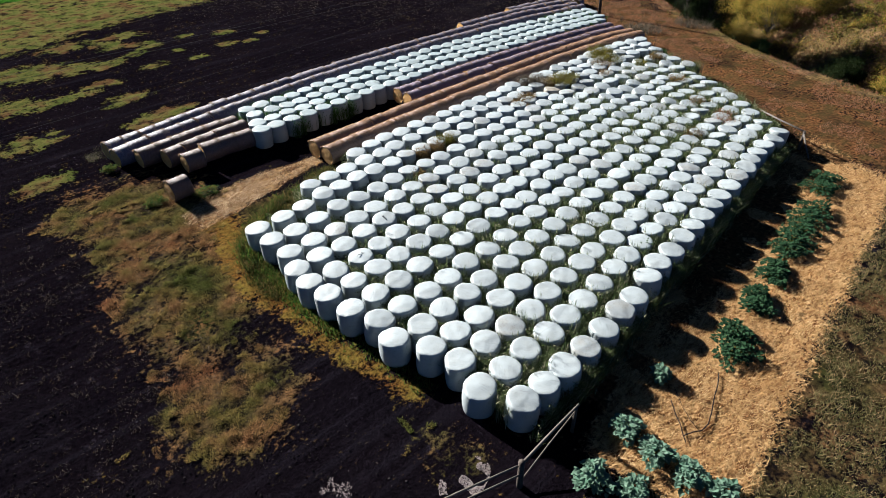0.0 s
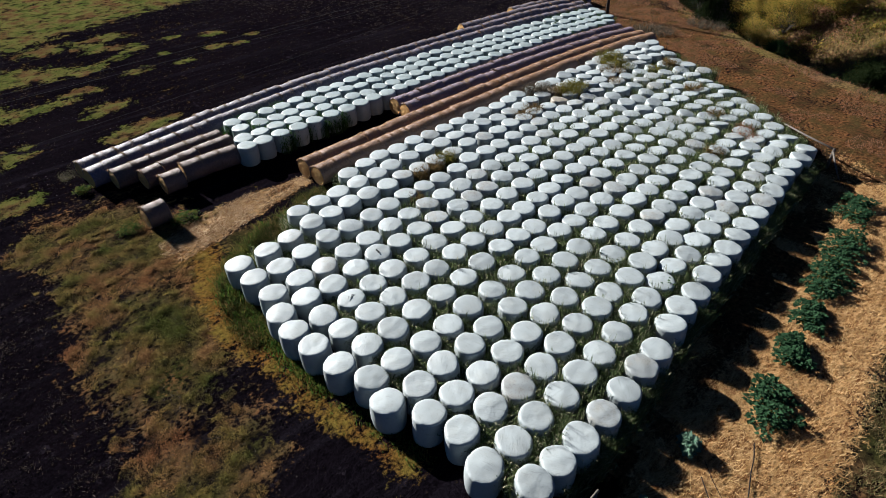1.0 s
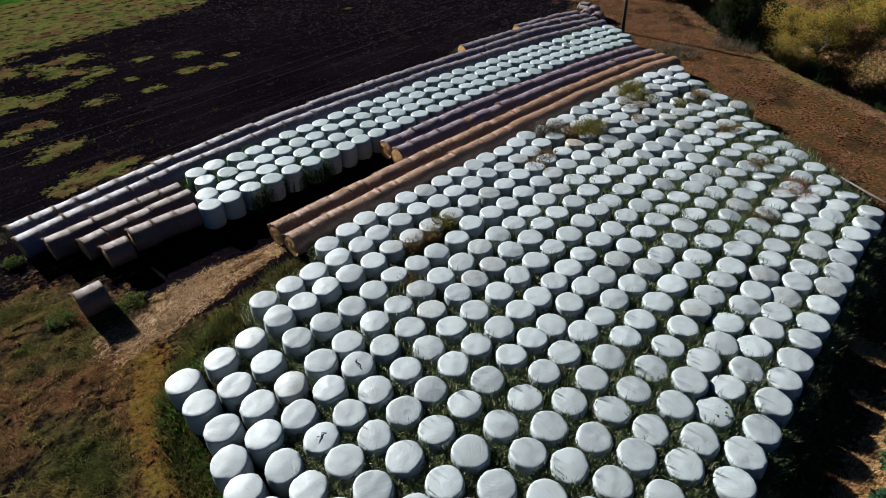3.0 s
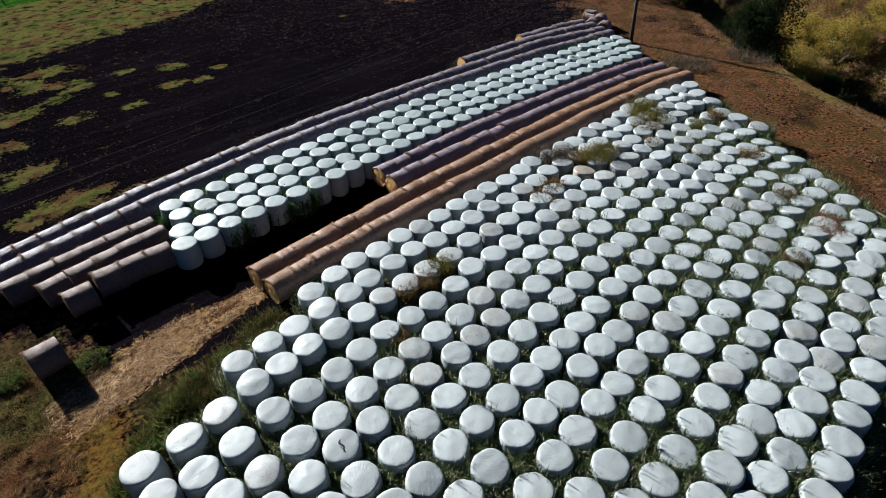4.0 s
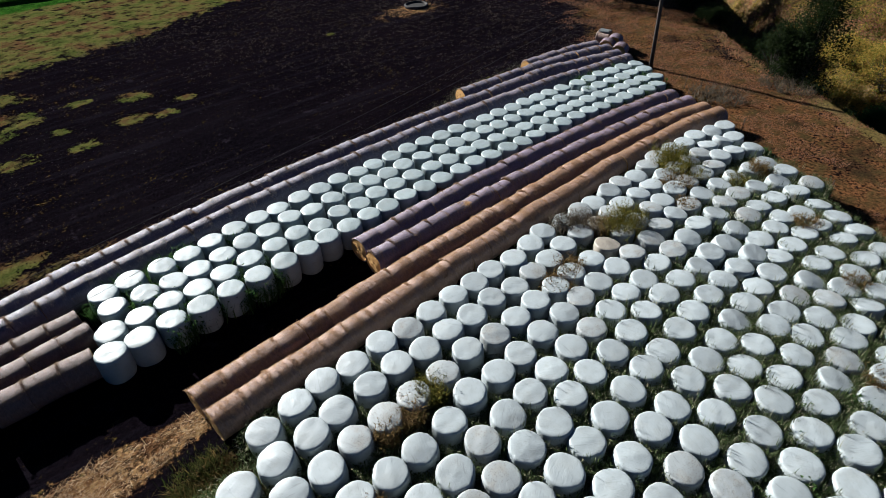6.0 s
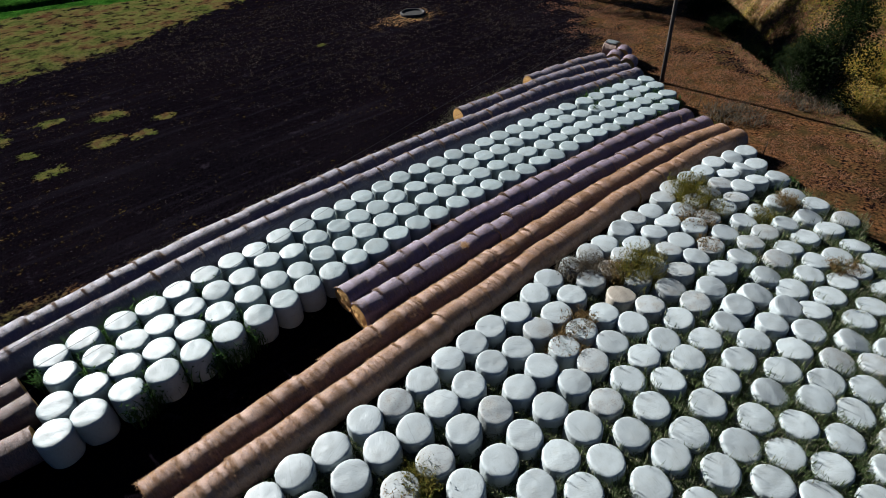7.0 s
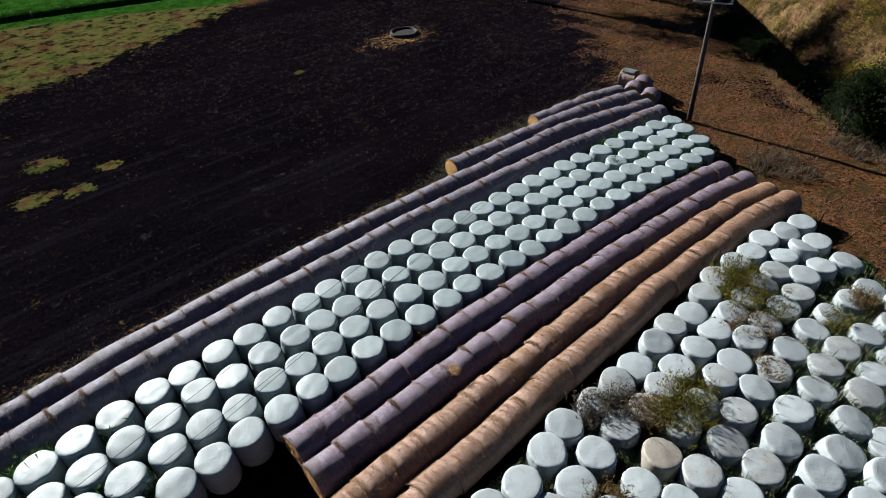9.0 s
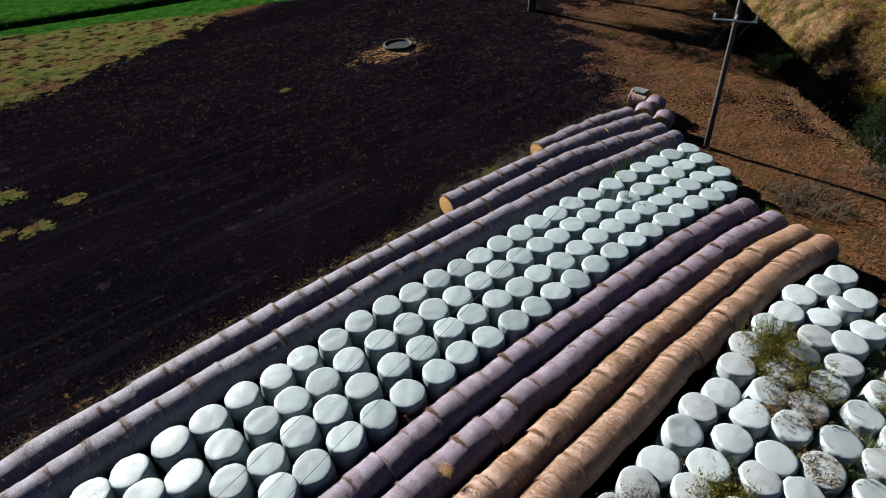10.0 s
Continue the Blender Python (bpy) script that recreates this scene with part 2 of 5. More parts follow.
STRIP = mat_blades("strip_grass", (0.020, 0.020, 0.010), (0.066, 0.062, 0.032), (0.11, 0.095, 0.08), 0.25)
DRY = mat_blades("dry_weeds", (0.0868, 0.0521, 0.0217), (0.156, 0.108, 0.0434), (0.0390, 0.0434, 0.0109), 0.2)
OLIVE = mat_blades("olive_weeds", (0.0621, 0.0557, 0.0105), (0.1622, 0.1330, 0.0264), (0.0373, 0.0496, 0.0078), 0.3)
RUSSET = mat_blades("dead_bank_weeds", (0.1240, 0.0540, 0.0295), (0.2855, 0.1385, 0.0654), (0.1907, 0.1156, 0.0786), 0.3)
GREYWEED = mat_blades("grey_dead_weeds", (0.0434, 0.0369, 0.0260), (0.0955, 0.0781, 0.0564))
PALE = mat_blades("bleached_chaff", (0.2610, 0.2145, 0.2085), (0.4035, 0.3585, 0.3450))
PINK = mat_blades("russet_weeds", (0.130, 0.0651, 0.0390), (0.200, 0.121, 0.0781))
CRUMB = mat_blades("soil_crumb", (0.004, 0.003, 0.004), (0.016, 0.012, 0.013), (0.085, 0.075, 0.072), 0.10)
BROADLEAF = mat_blades("broad_leaves", (0.0130, 0.0369, 0.0153), (0.0325, 0.0695, 0.0325))
LEAFY = mat_blades("leafy_weeds", (0.0199, 0.0480, 0.0112), (0.0507, 0.0959, 0.0254))
CABBAGE = mat_blades("grey_green_leaves", (0.0608, 0.1172, 0.0780), (0.1390, 0.2034, 0.1474))
SHRUB_DARK = mat_blades("dark_foliage", (0.0052, 0.0104, 0.0030), (0.0195, 0.0282, 0.0070))
SHRUB_LIGHT = mat_blades("yellow_green_foliage", (0.1900, 0.1378, 0.0220), (0.3612, 0.2418, 0.0586), (0.0668, 0.1048, 0.0146), 0.3)
BARK = mat_plain("weathered_timber", (0.0239, 0.0195, 0.0165), (0.0737, 0.0607, 0.0499), 7.0, 0.85, (4.0, 4.0, 0.5), 0.8, 0.02)
RAIL = mat_plain("grey_rail", (0.0417, 0.0351, 0.0286), (0.0989, 0.0885, 0.0755), 7.0, 0.8, (0.3, 2.4, 2.4), 0.6, 0.01)
STEEL = mat_plain("galvanised_steel", (0.217, 0.221, 0.226), (0.286, 0.291, 0.295), 9.0, 0.45, None, 0.1, 0.005, 0.6)
CERAMIC = mat_plain("white_ceramic", (0.286, 0.286, 0.278), (0.347, 0.347, 0.338), 9.0, 0.25, None, 0.1, 0.003)
WIRE = mat_plain("wire", (0.0125, 0.0125, 0.0125), (0.0375, 0.0375, 0.0375), 9.0, 0.9, None, 0.1, 0.002)
CONCRETE = mat_plain("trough_rim", (0.0086, 0.0079, 0.0079), (0.0390, 0.0347, 0.0325), 3.0, 0.85)
RUBBER = mat_plain("black_rubber", (0.0044, 0.0044, 0.0044), (0.0130, 0.0121, 0.0114), 8.0, 0.95)


# ---- mesh helpers ----
def mesh_np(name, verts, faces, material, smooth=False):
    """A mesh from arrays; faces is an array of triangles or of quads."""
    me = bpy.data.meshes.new(name)
    verts, faces = np.asarray(verts, np.float32), np.asarray(faces, np.int32)
    n, k = faces.shape
    me.vertices.add(len(verts))
    me.vertices.foreach_set("co", verts.ravel())
    me.loops.add(n * k)
    me.loops.foreach_set("vertex_index", faces.ravel())
    me.polygons.add(n)
    me.polygons.foreach_set("loop_start", np.arange(0, n * k, k, dtype=np.int32))
    me.polygons.foreach_set("use_smooth", np.full(n, smooth))
    me.update(calc_edges=True)
    me.materials.append(material)
    return me


def mesh_bm(name, bm, material, smooth=True):
    me = bpy.data.meshes.new(name)
    bm.to_mesh(me)
    bm.free()
    for p in me.polygons:
        p.use_smooth = smooth
    me.materials.append(material)
    return me


def part(name, me, parent, label="", at=None):
    ob = new(name, me)
    ob.parent = parent
    if at is not None:
        ob.matrix_local = at
    if label:
        tagged(ob, label)
    return ob


def lathe(profile, seg=28, wobble=None):
    """A bmesh turned round z from a profile of (radius, z)."""
    bm = bmesh.new()
    rings = []
    for i, (r, z) in enumerate(profile):
        if r < 1e-6:
            rings.append([bm.verts.new((0, 0, z))])
            continue
        ring = []
        for j in range(seg):
            a = 2 * math.pi * j / seg
            dr, dz = wobble(a, z, i) if wobble else (0, 0)
            ring.append(bm.verts.new(((r + dr) * math.cos(a), (r + dr) * math.sin(a), z + dz)))
        rings.append(ring)
    for lo, hi in zip(rings, rings[1:]):
        for j in range(seg):
            k = (j + 1) % seg
            if len(lo) == 1:
                bm.faces.new((lo[0], hi[k], hi[j]))
            elif len(hi) == 1:
                bm.faces.new((lo[j], lo[k], hi[0]))
            else:
                bm.faces.new((lo[j], lo[k], hi[k], hi[j]))
    bmesh.ops.recalc_face_normals(bm, faces=bm.faces)
    return bm


def tube(points, radii, seg=8):
    """A bmesh swept through points."""
    bm = bmesh.new()
    pts = [Vector(p) for p in points]
    rings = []
    for i, p in enumerate(pts):
        d = (pts[min(i + 1, len(pts) - 1)] - pts[max(i - 1, 0)]).normalized()
        u = d.orthogonal().normalized() if i == 0 else (u - d * u.dot(d)).normalized()
        v = d.cross(u)
        rings.append([bm.verts.new(p + (u * math.cos(2 * math.pi * j / seg) + v * math.sin(2 * math.pi * j / seg)) * radii[i]) for j in range(seg)])
    for lo, hi in zip(rings, rings[1:]):
        for j in range(seg):
            bm.faces.new((lo[j], lo[(j + 1) % seg], hi[(j + 1) % seg], hi[j]))
    bm.faces.new(rings[0][::-1])
    bm.faces.new(rings[-1])
    bmesh.ops.recalc_face_normals(bm, faces=bm.faces)
    return bm


def blades(base, height, width, lean, rng, heading=None):
    """Bent grass blades: three triangles each. Arrays of bases (n, 3), heights, widths and leans."""
    n = len(base)
    a = rng.uniform(0, 2 * math.pi, n)
    side = np.stack([np.cos(a), np.sin(a), np.zeros(n)], 1) * (width / 2)[:, None]
    b = rng.uniform(0, 2 * math.pi, n) if heading is None else heading
    out = np.stack([np.cos(b), np.sin(b), np.zeros(n)], 1) * (lean * height)[:, None]
    up = np.stack([np.zeros(n), np.zeros(n), height], 1)
    v = np.empty((n, 5, 3))
    v[:, 0], v[:, 1] = base - side, base + side
    mid = base + up * 0.55 + out * 0.35
    v[:, 2], v[:, 3] = mid - side * 0.7, mid + side * 0.7
    v[:, 4] = base + up + out
    f = np.array([[0, 1, 3], [0, 3, 2], [2, 3, 4]])[None] + (np.arange(n) * 5)[:, None, None]
    return v.reshape(-1, 3), f.reshape(-1, 3)


def leaves(centre, size, tilt, heading, rng, fold=0.25):
    """Broad leaves folded along the midrib: four triangles each."""
    n = len(centre)
    shape = np.array([[0, 0, 0], [0.42, 0.42, fold], [0.0, 0.55, 0], [-0.42, 0.42, fold], [0, 1, -0.15]])
    ct, st = np.cos(tilt), np.sin(tilt)
    x = shape[None, :, 0] * size[:, None]
    y0 = shape[None, :, 1] * size[:, None]
    z0 = shape[None, :, 2] * size[:, None]
    y, z = y0 * ct[:, None] - z0 * st[:, None], y0 * st[:, None] + z0 * ct[:, None]
    ch, sh = np.cos(heading)[:, None], np.sin(heading)[:, None]
    v = np.stack([x * ch - y * sh, x * sh + y * ch, z], 2) + centre[:, None, :]
    f = np.array([[0, 1, 2], [0, 2, 3], [1, 4, 2], [2, 4, 3]])[None] + (np.arange(n) * 5)[:, None, None]
    return v.reshape(-1, 3), f.reshape(-1, 3)


def joined(pieces):
    vs, fs, k = [], [], 0
    for v, f in pieces:
        vs.append(v)
        fs.append(f + k)
        k += len(v)
    return np.concatenate(vs), np.concatenate(fs)


def value_noise(x, y, cell, seed):
    """Smooth random field, 0 to 1."""
    t = np.random.default_rng(seed).random((256, 256))
    gx, gy = x / cell, y / cell
    ix, iy = np.floor(gx).astype(int), np.floor(gy).astype(int)
    fx, fy = gx - ix, gy - iy
    fx, fy = fx * fx * (3 - 2 * fx), fy * fy * (3 - 2 * fy)
    p = lambda i, j: t[i % 256, j % 256]
    return (p(ix, iy) * (1 - fx) + p(ix + 1, iy) * fx) * (1 - fy) + (p(ix, iy + 1) * (1 - fx) + p(ix + 1, iy + 1) * fx) * fy


def step(v, lo, hi):
    t = np.clip((v - lo) / (hi - lo), 0, 1)  # a lower hi than lo falls
    return t * t * (3 - 2 * t)


def blob(x, y, cx, cy, rx, ry, turn=0.0):
    """1 in the middle of an ellipse, 0.5 at its rim, 0 outside."""
    c, s = math.cos(radians(turn)), math.sin(radians(turn))
    dx, dy = x - cx, y - cy
    u, w = (dx * c + dy * s) / rx, (-dx * s + dy * c) / ry
    return np.clip(1.0 - 0.5 * np.sqrt(u * u + w * w), 0, 1)


# ---- the ground ----
LIP_Y = [-60.0, -20.0, 7.0, 14.0, 20.3, 24.0, 28.0, 34.5, 42.0, 60.0, 110.0]
LIP_X = [30.0, 42.0, 50.8, 53.0, 55.9, 58.5, 60.7, 66.0, 76.0, 96.0, 150.0]


def gully(x, y):
    """Height of the creek bed and of the bank beyond it."""
    d = (x - np.interp(y, LIP_Y, LIP_X)) * 0.8
    bed = -4.8 * step(d, 0.1, 2.6) + 5.6 * step(d, 4.6, 11.5) + 0.05 * np.clip(d - 12, 0, 400)
    return bed * step(d, -0.5, 0.5)


def ground_z(x, y):
    x, y = np.asarray(x, float), np.asarray(y, float)
    lump = (value_noise(x, y, 3.1, 5) - 0.5) * 0.10 + (value_noise(x, y, 0.9, 6) - 0.5) * 0.05
    yard = step(x, 4, 8) * step(-x, -52, -48) * step(y, 5.5, 7) * step(-y, -43, -40)
    ditch = -0.9 * np.exp(-(((y - (95.6 - (x - 28) * 0.25)) / 1.1) ** 2))
    return lump * (1 - 0.8 * yard) + gully(x, y) + ditch


def ground_zones(x, y):
    n1, n2 = value_noise(x, y, 7.0, 11) - 0.5, value_noise(x, y, 2.5, 12) - 0.5
    w = n1 * 0.5 + n2 * 0.35
    top = np.maximum
    turf = blob(x, y, 4.8, 24, 2.8, 8.0, -5) * 1.15
    turf = top(turf, blob(x, y, 3.4, 14.8, 2.1, 1.9, -30) * 1.1)
    turf = top(turf, blob(x, y, 3.0, 19.6, 0.9, 2.6, -8))
    turf = top(turf, blob(x, y, 3.6, 31.7, 2.2, 1.6))
    turf = turf - 0.35 * blob(x, y, 5.0, 17.8, 0.8, 0.9) - 0.3 * blob(x, y, 5.5, 23.5, 0.5, 0.9) - 0.3 * blob(x, y, 4.5, 28.0, 0.7, 0.7)
    turf = top(turf, 0.45 * step(-np.abs(y - 41.6), -0.8, -0.2) * step(x, 6, 9) * step(-x, -57, -50))
    field = step(y - np.interp(x, [0, 10, 14, 24, 30, 41, 50, 60], [65.0, 67.5, 69.0, 71.5, 73.0, 77.5, 83.0, 90.0]), -2.5, 3.5) * 0.80
    for cx, cy, r in ((5.5, 51.0, 1.5), (7.5, 51.3, 1.4), (9.8, 52.6, 1.2), (6.6, 59.6, 2.2), (8.9, 58.4, 1.6), (11.6, 57.4, 1.3), (10.3, 47.7, 1.3), (11.0, 42.8, 1.4), (9.4, 42.4, 1.0), (12.9, 43.0, 0.9), (16.1, 61.6, 1.2),
                      (16.6, 60.0, 1.2), (13.9, 62.7, 1.4), (22.4, 55.6, 1.1), (23.9, 59.4, 1.2), (24.6, 54.8, 0.9), (26.5, 56.7, 0.9), (18.6, 53.9, 1.0), (14.9, 54.1, 1.2), (15.9, 65.6, 1.8), (14.6, 58.6, 1.1), (10.8, 65.9, 1.8),
                      (13.4, 64.4, 1.3), (2.7, 44.4, 1.8), (1.0, 44.8, 1.6), (2.0, 37.6, 1.2), (3.4, 52.0, 1.8), (1.0, 53.0, 2.0), (4.0, 60.5, 2.2), (1.0, 61.5, 2.4), (18.0, 57.0, 0.8), (20.5, 61.0, 0.9), (42.2, 61.0, 0.6), (-4.0, 54.0, 3.0), (-6.0, 63.0, 4.0)):
        field = top(field, blob(x, y, cx, cy, r * np.where(cx < 12, 1.2, 0.9), r * np.where(cx < 12, 0.8, 0.6), 8))
    turf = np.minimum(turf, 0.62)
    turf = top(turf, 0.72 * step(x, 8.6, 9.6) * step(-x, -48, -45) * step(y - 0.095 * (x - 9.8), 6.6, 7.2) * step(-y, -27.2, -26.5))
    turf = top(turf, 0.62 * step(-y, -2.5, -1.0) * step(x, 8, 14))
    turf = top(turf, blob(x, y, 7.4, 8.0, 1.0, 1.8, 15) * 0.55)
    past = step(y - np.interp(x, [-10, 10, 28, 47, 60], [90, 91.5, 92.0, 84.0, 80.0]), -3.5, 2.5)
    rust = 0.72 * step(x - (47.5 + (26 - y) * -0.45 + 0.42 * np.clip(y - 38, 0, 40)), -2.0 - 0.15 * np.clip(y - 30, 0, 40), 2.0 + 0.15 * np.clip(y - 30, 0, 40)) * step(-y, -72, -46)
    rust = top(rust, 0.55 * blob(x, y, 4.0, 19.6, 0.9, 1.2))
    rust = top(rust, 0.62 * step(y - (74 + (x - 15) * 0.2), -3, 2) * step(-(y - 86), -2, 3) * step(value_noise(x, y, 4.0, 17), 0.45, 0.6))
    moss = 0.92 * step(-np.abs(x - np.interp(y, [10, 12.9, 15.4, 17.4, 19.6, 22, 25.6, 28], [8.3, 7.6, 7.2, 7.3, 6.7, 7.0, 7.9, 8.0])), -np.interp(y, [10, 16, 22, 28], [0.9, 1.3, 1.8, 1.9]), -0.1) * step(y, 9.5, 11) * step(-y, -29, -27)
    lip = (x - np.interp(y, LIP_Y, LIP_X)) * 0.8
    scrub = step(lip, -2.2, 0.2)
    straw = 0.85 * step(y - (-0.9 + x * 0.10), -0.8, 1.2) * step(-y, -7.4, -5.6) * step(x, 9.5, 12) * step(-x, -40, -36)
    straw = straw * step(y - (5.0 + 0.03 * x), 0.9, -0.6)
    lane = np.abs(y - np.interp(x, [6, 8.5, 12, 15.8], [27.0, 28.0, 28.5, 28.8])) / np.interp(x, [6, 8.5, 12, 15.8], [1.9, 1.9, 1.5, 0.7])
    lane = step(lane, 1.1, 0.35) * step(x, 5.6, 7.6) * step(-x, -16.4, -15.2)
    streak = value_noise(x * 0.35, (y - 0.12 * x) * 1.6, 0.8, 18)
    straw = top(straw, lane * (0.25 + 0.55 * streak))
    rust = top(rust, 0.8 * lane)
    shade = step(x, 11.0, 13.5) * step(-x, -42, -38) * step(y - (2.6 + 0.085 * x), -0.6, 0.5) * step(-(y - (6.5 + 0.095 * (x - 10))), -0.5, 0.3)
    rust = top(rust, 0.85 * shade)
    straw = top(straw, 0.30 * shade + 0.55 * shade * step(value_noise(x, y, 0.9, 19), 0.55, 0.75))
    straw = top(straw, blob(x, y, 52.6, 61.4, 3.4, 2.3) * 0.62)
    return {"turf": turf + w * 0.6, "rusty": rust + w * 0.7, "scrub": scrub + w * 0.3, "straw": straw + w * 0.4, "moss": moss + w * 0.5, "field": np.minimum(field, 0.74) + w * 0.35, "pasture": past + w * 0.4}


def build_ground():
    far = np.array([3000.0, 1500.0, 700.0, 350.0, 200.0, 150.0])
    xs = np.concatenate([-far, np.arange(-20, 100.1, 0.4), far[::-1]])
    ys = np.concatenate([-far, np.arange(-20, 110.1, 0.4), far[::-1]])
    X, Y = np.meshgrid(xs, ys)
    Z = ground_z(X.ravel(), Y.ravel())
    nx, ny = len(xs), len(ys)
    i = (np.arange(ny - 1)[:, None] * nx + np.arange(nx - 1)[None]).ravel()
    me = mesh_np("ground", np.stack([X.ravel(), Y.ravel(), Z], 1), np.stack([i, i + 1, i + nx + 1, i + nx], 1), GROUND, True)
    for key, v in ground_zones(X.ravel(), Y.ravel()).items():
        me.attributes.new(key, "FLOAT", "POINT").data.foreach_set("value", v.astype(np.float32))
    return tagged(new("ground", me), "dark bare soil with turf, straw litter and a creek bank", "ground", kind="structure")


build_ground()


# ---- wrapped bales standing on end ----
def wrapped_bale_mesh(seed, material, slump=0.0):
    """A round bale on end: bellied sides, a flat lid of film and puckers round the rim."""
    rng = random.Random(seed)
    ph = [rng.uniform(0, 6.28) for _ in range(12)]
    belly = rng.uniform(0.0, 0.02)
    profile = [(0.0, 0.0), (0.53, 0.0), (0.585, 0.05), (0.602 + belly * 0.5, 0.22), (0.61 + belly, 0.45), (0.612 + belly, 0.66), (0.61 + belly * 0.5, 0.84), (0.608, 0.97), (0.607, 1.03), (0.606, 1.075), (0.604, 1.115),
               (0.598, 1.15), (0.586, 1.178), (0.562, 1.197), (0.515, 1.208), (0.44, 1.213), (0.34, 1.217), (0.22, 1.219), (0.1, 1.220), (0.0, 1.220)]
    dents = [(rng.uniform(0, 6.28), rng.uniform(0.15, 0.5), rng.uniform(0.10, 0.22), rng.uniform(-0.012, 0.008)) for _ in range(3)]
    tucks = [(rng.uniform(0, 6.28), rng.uniform(0.05, 0.16), rng.uniform(0.006, 0.026)) for _ in range(10)]

    def wobble(a, z, i):
        r = profile[i][0]
        lump = 0.012 * math.sin(2 * a + ph[0]) + 0.009 * math.sin(3 * a + ph[1]) + 0.006 * math.sin(5 * a + ph[2])
        rim = max(0.0, 1 - abs(z - 1.08) / 0.13)
        fold = rim * (0.006 * math.sin(13 * a + ph[3]) + 0.007 * math.sin(21 * a + ph[4]) + 0.006 * math.sin(31 * a + ph[5]))
        down = 0.0
        for at, wide, deep in tucks:
            g = math.exp(-(((a - at + math.pi) % (2 * math.pi) - math.pi) / wide) ** 2)
            fold -= rim * deep * g * 0.8
            down -= max(0.0, 1 - abs(r - 0.585) / 0.06) * (z > 1.1) * deep * g
        drop = -slump * max(0.0, z - 0.9) * (0.5 + 0.5 * math.cos(a - ph[6])) * min(1.0, r / 0.5)
        top = 0.0
        if i >= 13:
            x, y = r * math.cos(a), r * math.sin(a)
            top = 0.007 * math.sin(x * 4.5 + ph[7]) * math.cos(y * 4 + ph[8]) + 0.004 * math.sin(x * 11 + y * 6 + ph[9]) * min(1.0, r / 0.2)
            for da, dr, dw, dz in dents:
                top += dz * math.exp(-((x - dr * math.cos(da)) ** 2 + (y - dr * math.sin(da)) ** 2) / (dw * dw)) * min(1.0, r / 0.08)
        return (lump + fold) * min(1.0, r / 0.4), drop + top + down + rim * 0.008 * math.sin(9 * a + ph[10])

    return mesh_bm("wrapped_bale", lathe(profile, 52, wobble), material)


CLEAN = [wrapped_bale_mesh(s, WRAP, 0.08 * (s % 4)) for s in range(12)]
AQUA = [wrapped_bale_mesh(s + 50, WRAP_AQUA, 0.05 * (s % 3)) for s in range(8)]
DUSTY = [wrapped_bale_mesh(s + 20, WRAP_DUSTY, 0.2) for s in range(6)]
CREAM = [wrapped_bale_mesh(s + 30, WRAP_CREAM, 0.25) for s in range(4)]
TWIST_MESH = mesh_bm("film_tail", tube([(-0.2, 0.05, 1.222), (-0.08, -0.06, 1.25), (0.04, 0.05, 1.23), (0.12, -0.05, 1.26), (0.22, 0.04, 1.225)], [0.006, 0.014, 0.012, 0.014, 0.005], 6), RUBBER)


def along(points, pitch):
    """Evenly spaced places along a line through the points, with the heading at each."""
    p = [Vector(q) for q in points]
    run = [0.0]
    for a, b in zip(p, p[1:]):
        run.append(run[-1] + (b - a).length)
    n = max(1, round(run[-1] / pitch))
    out = []
    for i in range(n + 1):
        s = run[-1] * i / n
        x, y = np.interp(s, run, [q.x for q in p]), np.interp(s, run, [q.y for q in p])
        x2, y2 = np.interp(min(s + 1, run[-1]), run, [q.x for q in p]), np.interp(min(s + 1, run[-1]), run, [q.y for q in p])
        x1, y1 = np.interp(max(s - 1, 0), run, [q.x for q in p]), np.interp(max(s - 1, 0), run, [q.y for q in p])
        out.append((float(x), float(y), math.degrees(math.atan2(y2 - y1, x2 - x1))))
    return out


# the rows of the big stand, from the garden side to the hay rows: places of the single bales
BIG_ROWS = []
BIG_ROWS.append([(10.02, 7.28), (11.14, 7.20), (12.30, 7.19), (13.59, 7.27), (14.88, 7.35), (16.18, 7.47), (17.27, 7.57), (18.81, 7.79), (20.04, 8.00), (21.25, 8.11), (22.55, 8.28), (23.79, 8.40), (24.95, 8.56), (26.18, 8.68), (27.28, 8.78), (28.73, 8.93), (29.96, 9.10), (31.26, 9.23), (32.43, 9.47), (33.53, 9.54), (34.63, 9.60), (35.79, 9.67), (37.03, 9.77)])
BIG_ROWS.append([(9.41, 8.67), (10.66, 8.61), (11.83, 8.71), (13.16, 8.70), (14.39, 8.81), (15.64, 8.89), (16.99, 9.04), (18.32, 9.09), (19.51, 9.26), (20.85, 9.47), (22.09, 9.52), (23.28, 9.55), (24.57, 9.78), (25.74, 9.84), (26.90, 9.94), (28.13, 10.13), (29.35, 10.18), (30.44, 10.31), (31.86, 10.50), (32.98, 10.69), (34.35, 10.95), (35.45, 10.98), (36.55, 11.03), (37.76, 10.98)])
BIG_ROWS.append([(9.75, 9.96), (11.10, 9.95), (12.34, 9.89), (13.68, 9.93), (14.96, 10.14), (16.27, 10.29), (17.56, 10.34), (18.76, 10.49), (20.10, 10.48), (21.37, 10.62), (22.64, 10.72), (23.84, 10.69), (25.06, 11.01), (26.39, 11.02), (27.58, 11.09), (28.78, 11.31), (30.06, 11.48), (31.13, 11.72), (32.55, 11.85), (33.81, 11.97), (35.02, 12.12), (36.24, 12.19), (37.49, 12.19), (38.67, 12.19)])
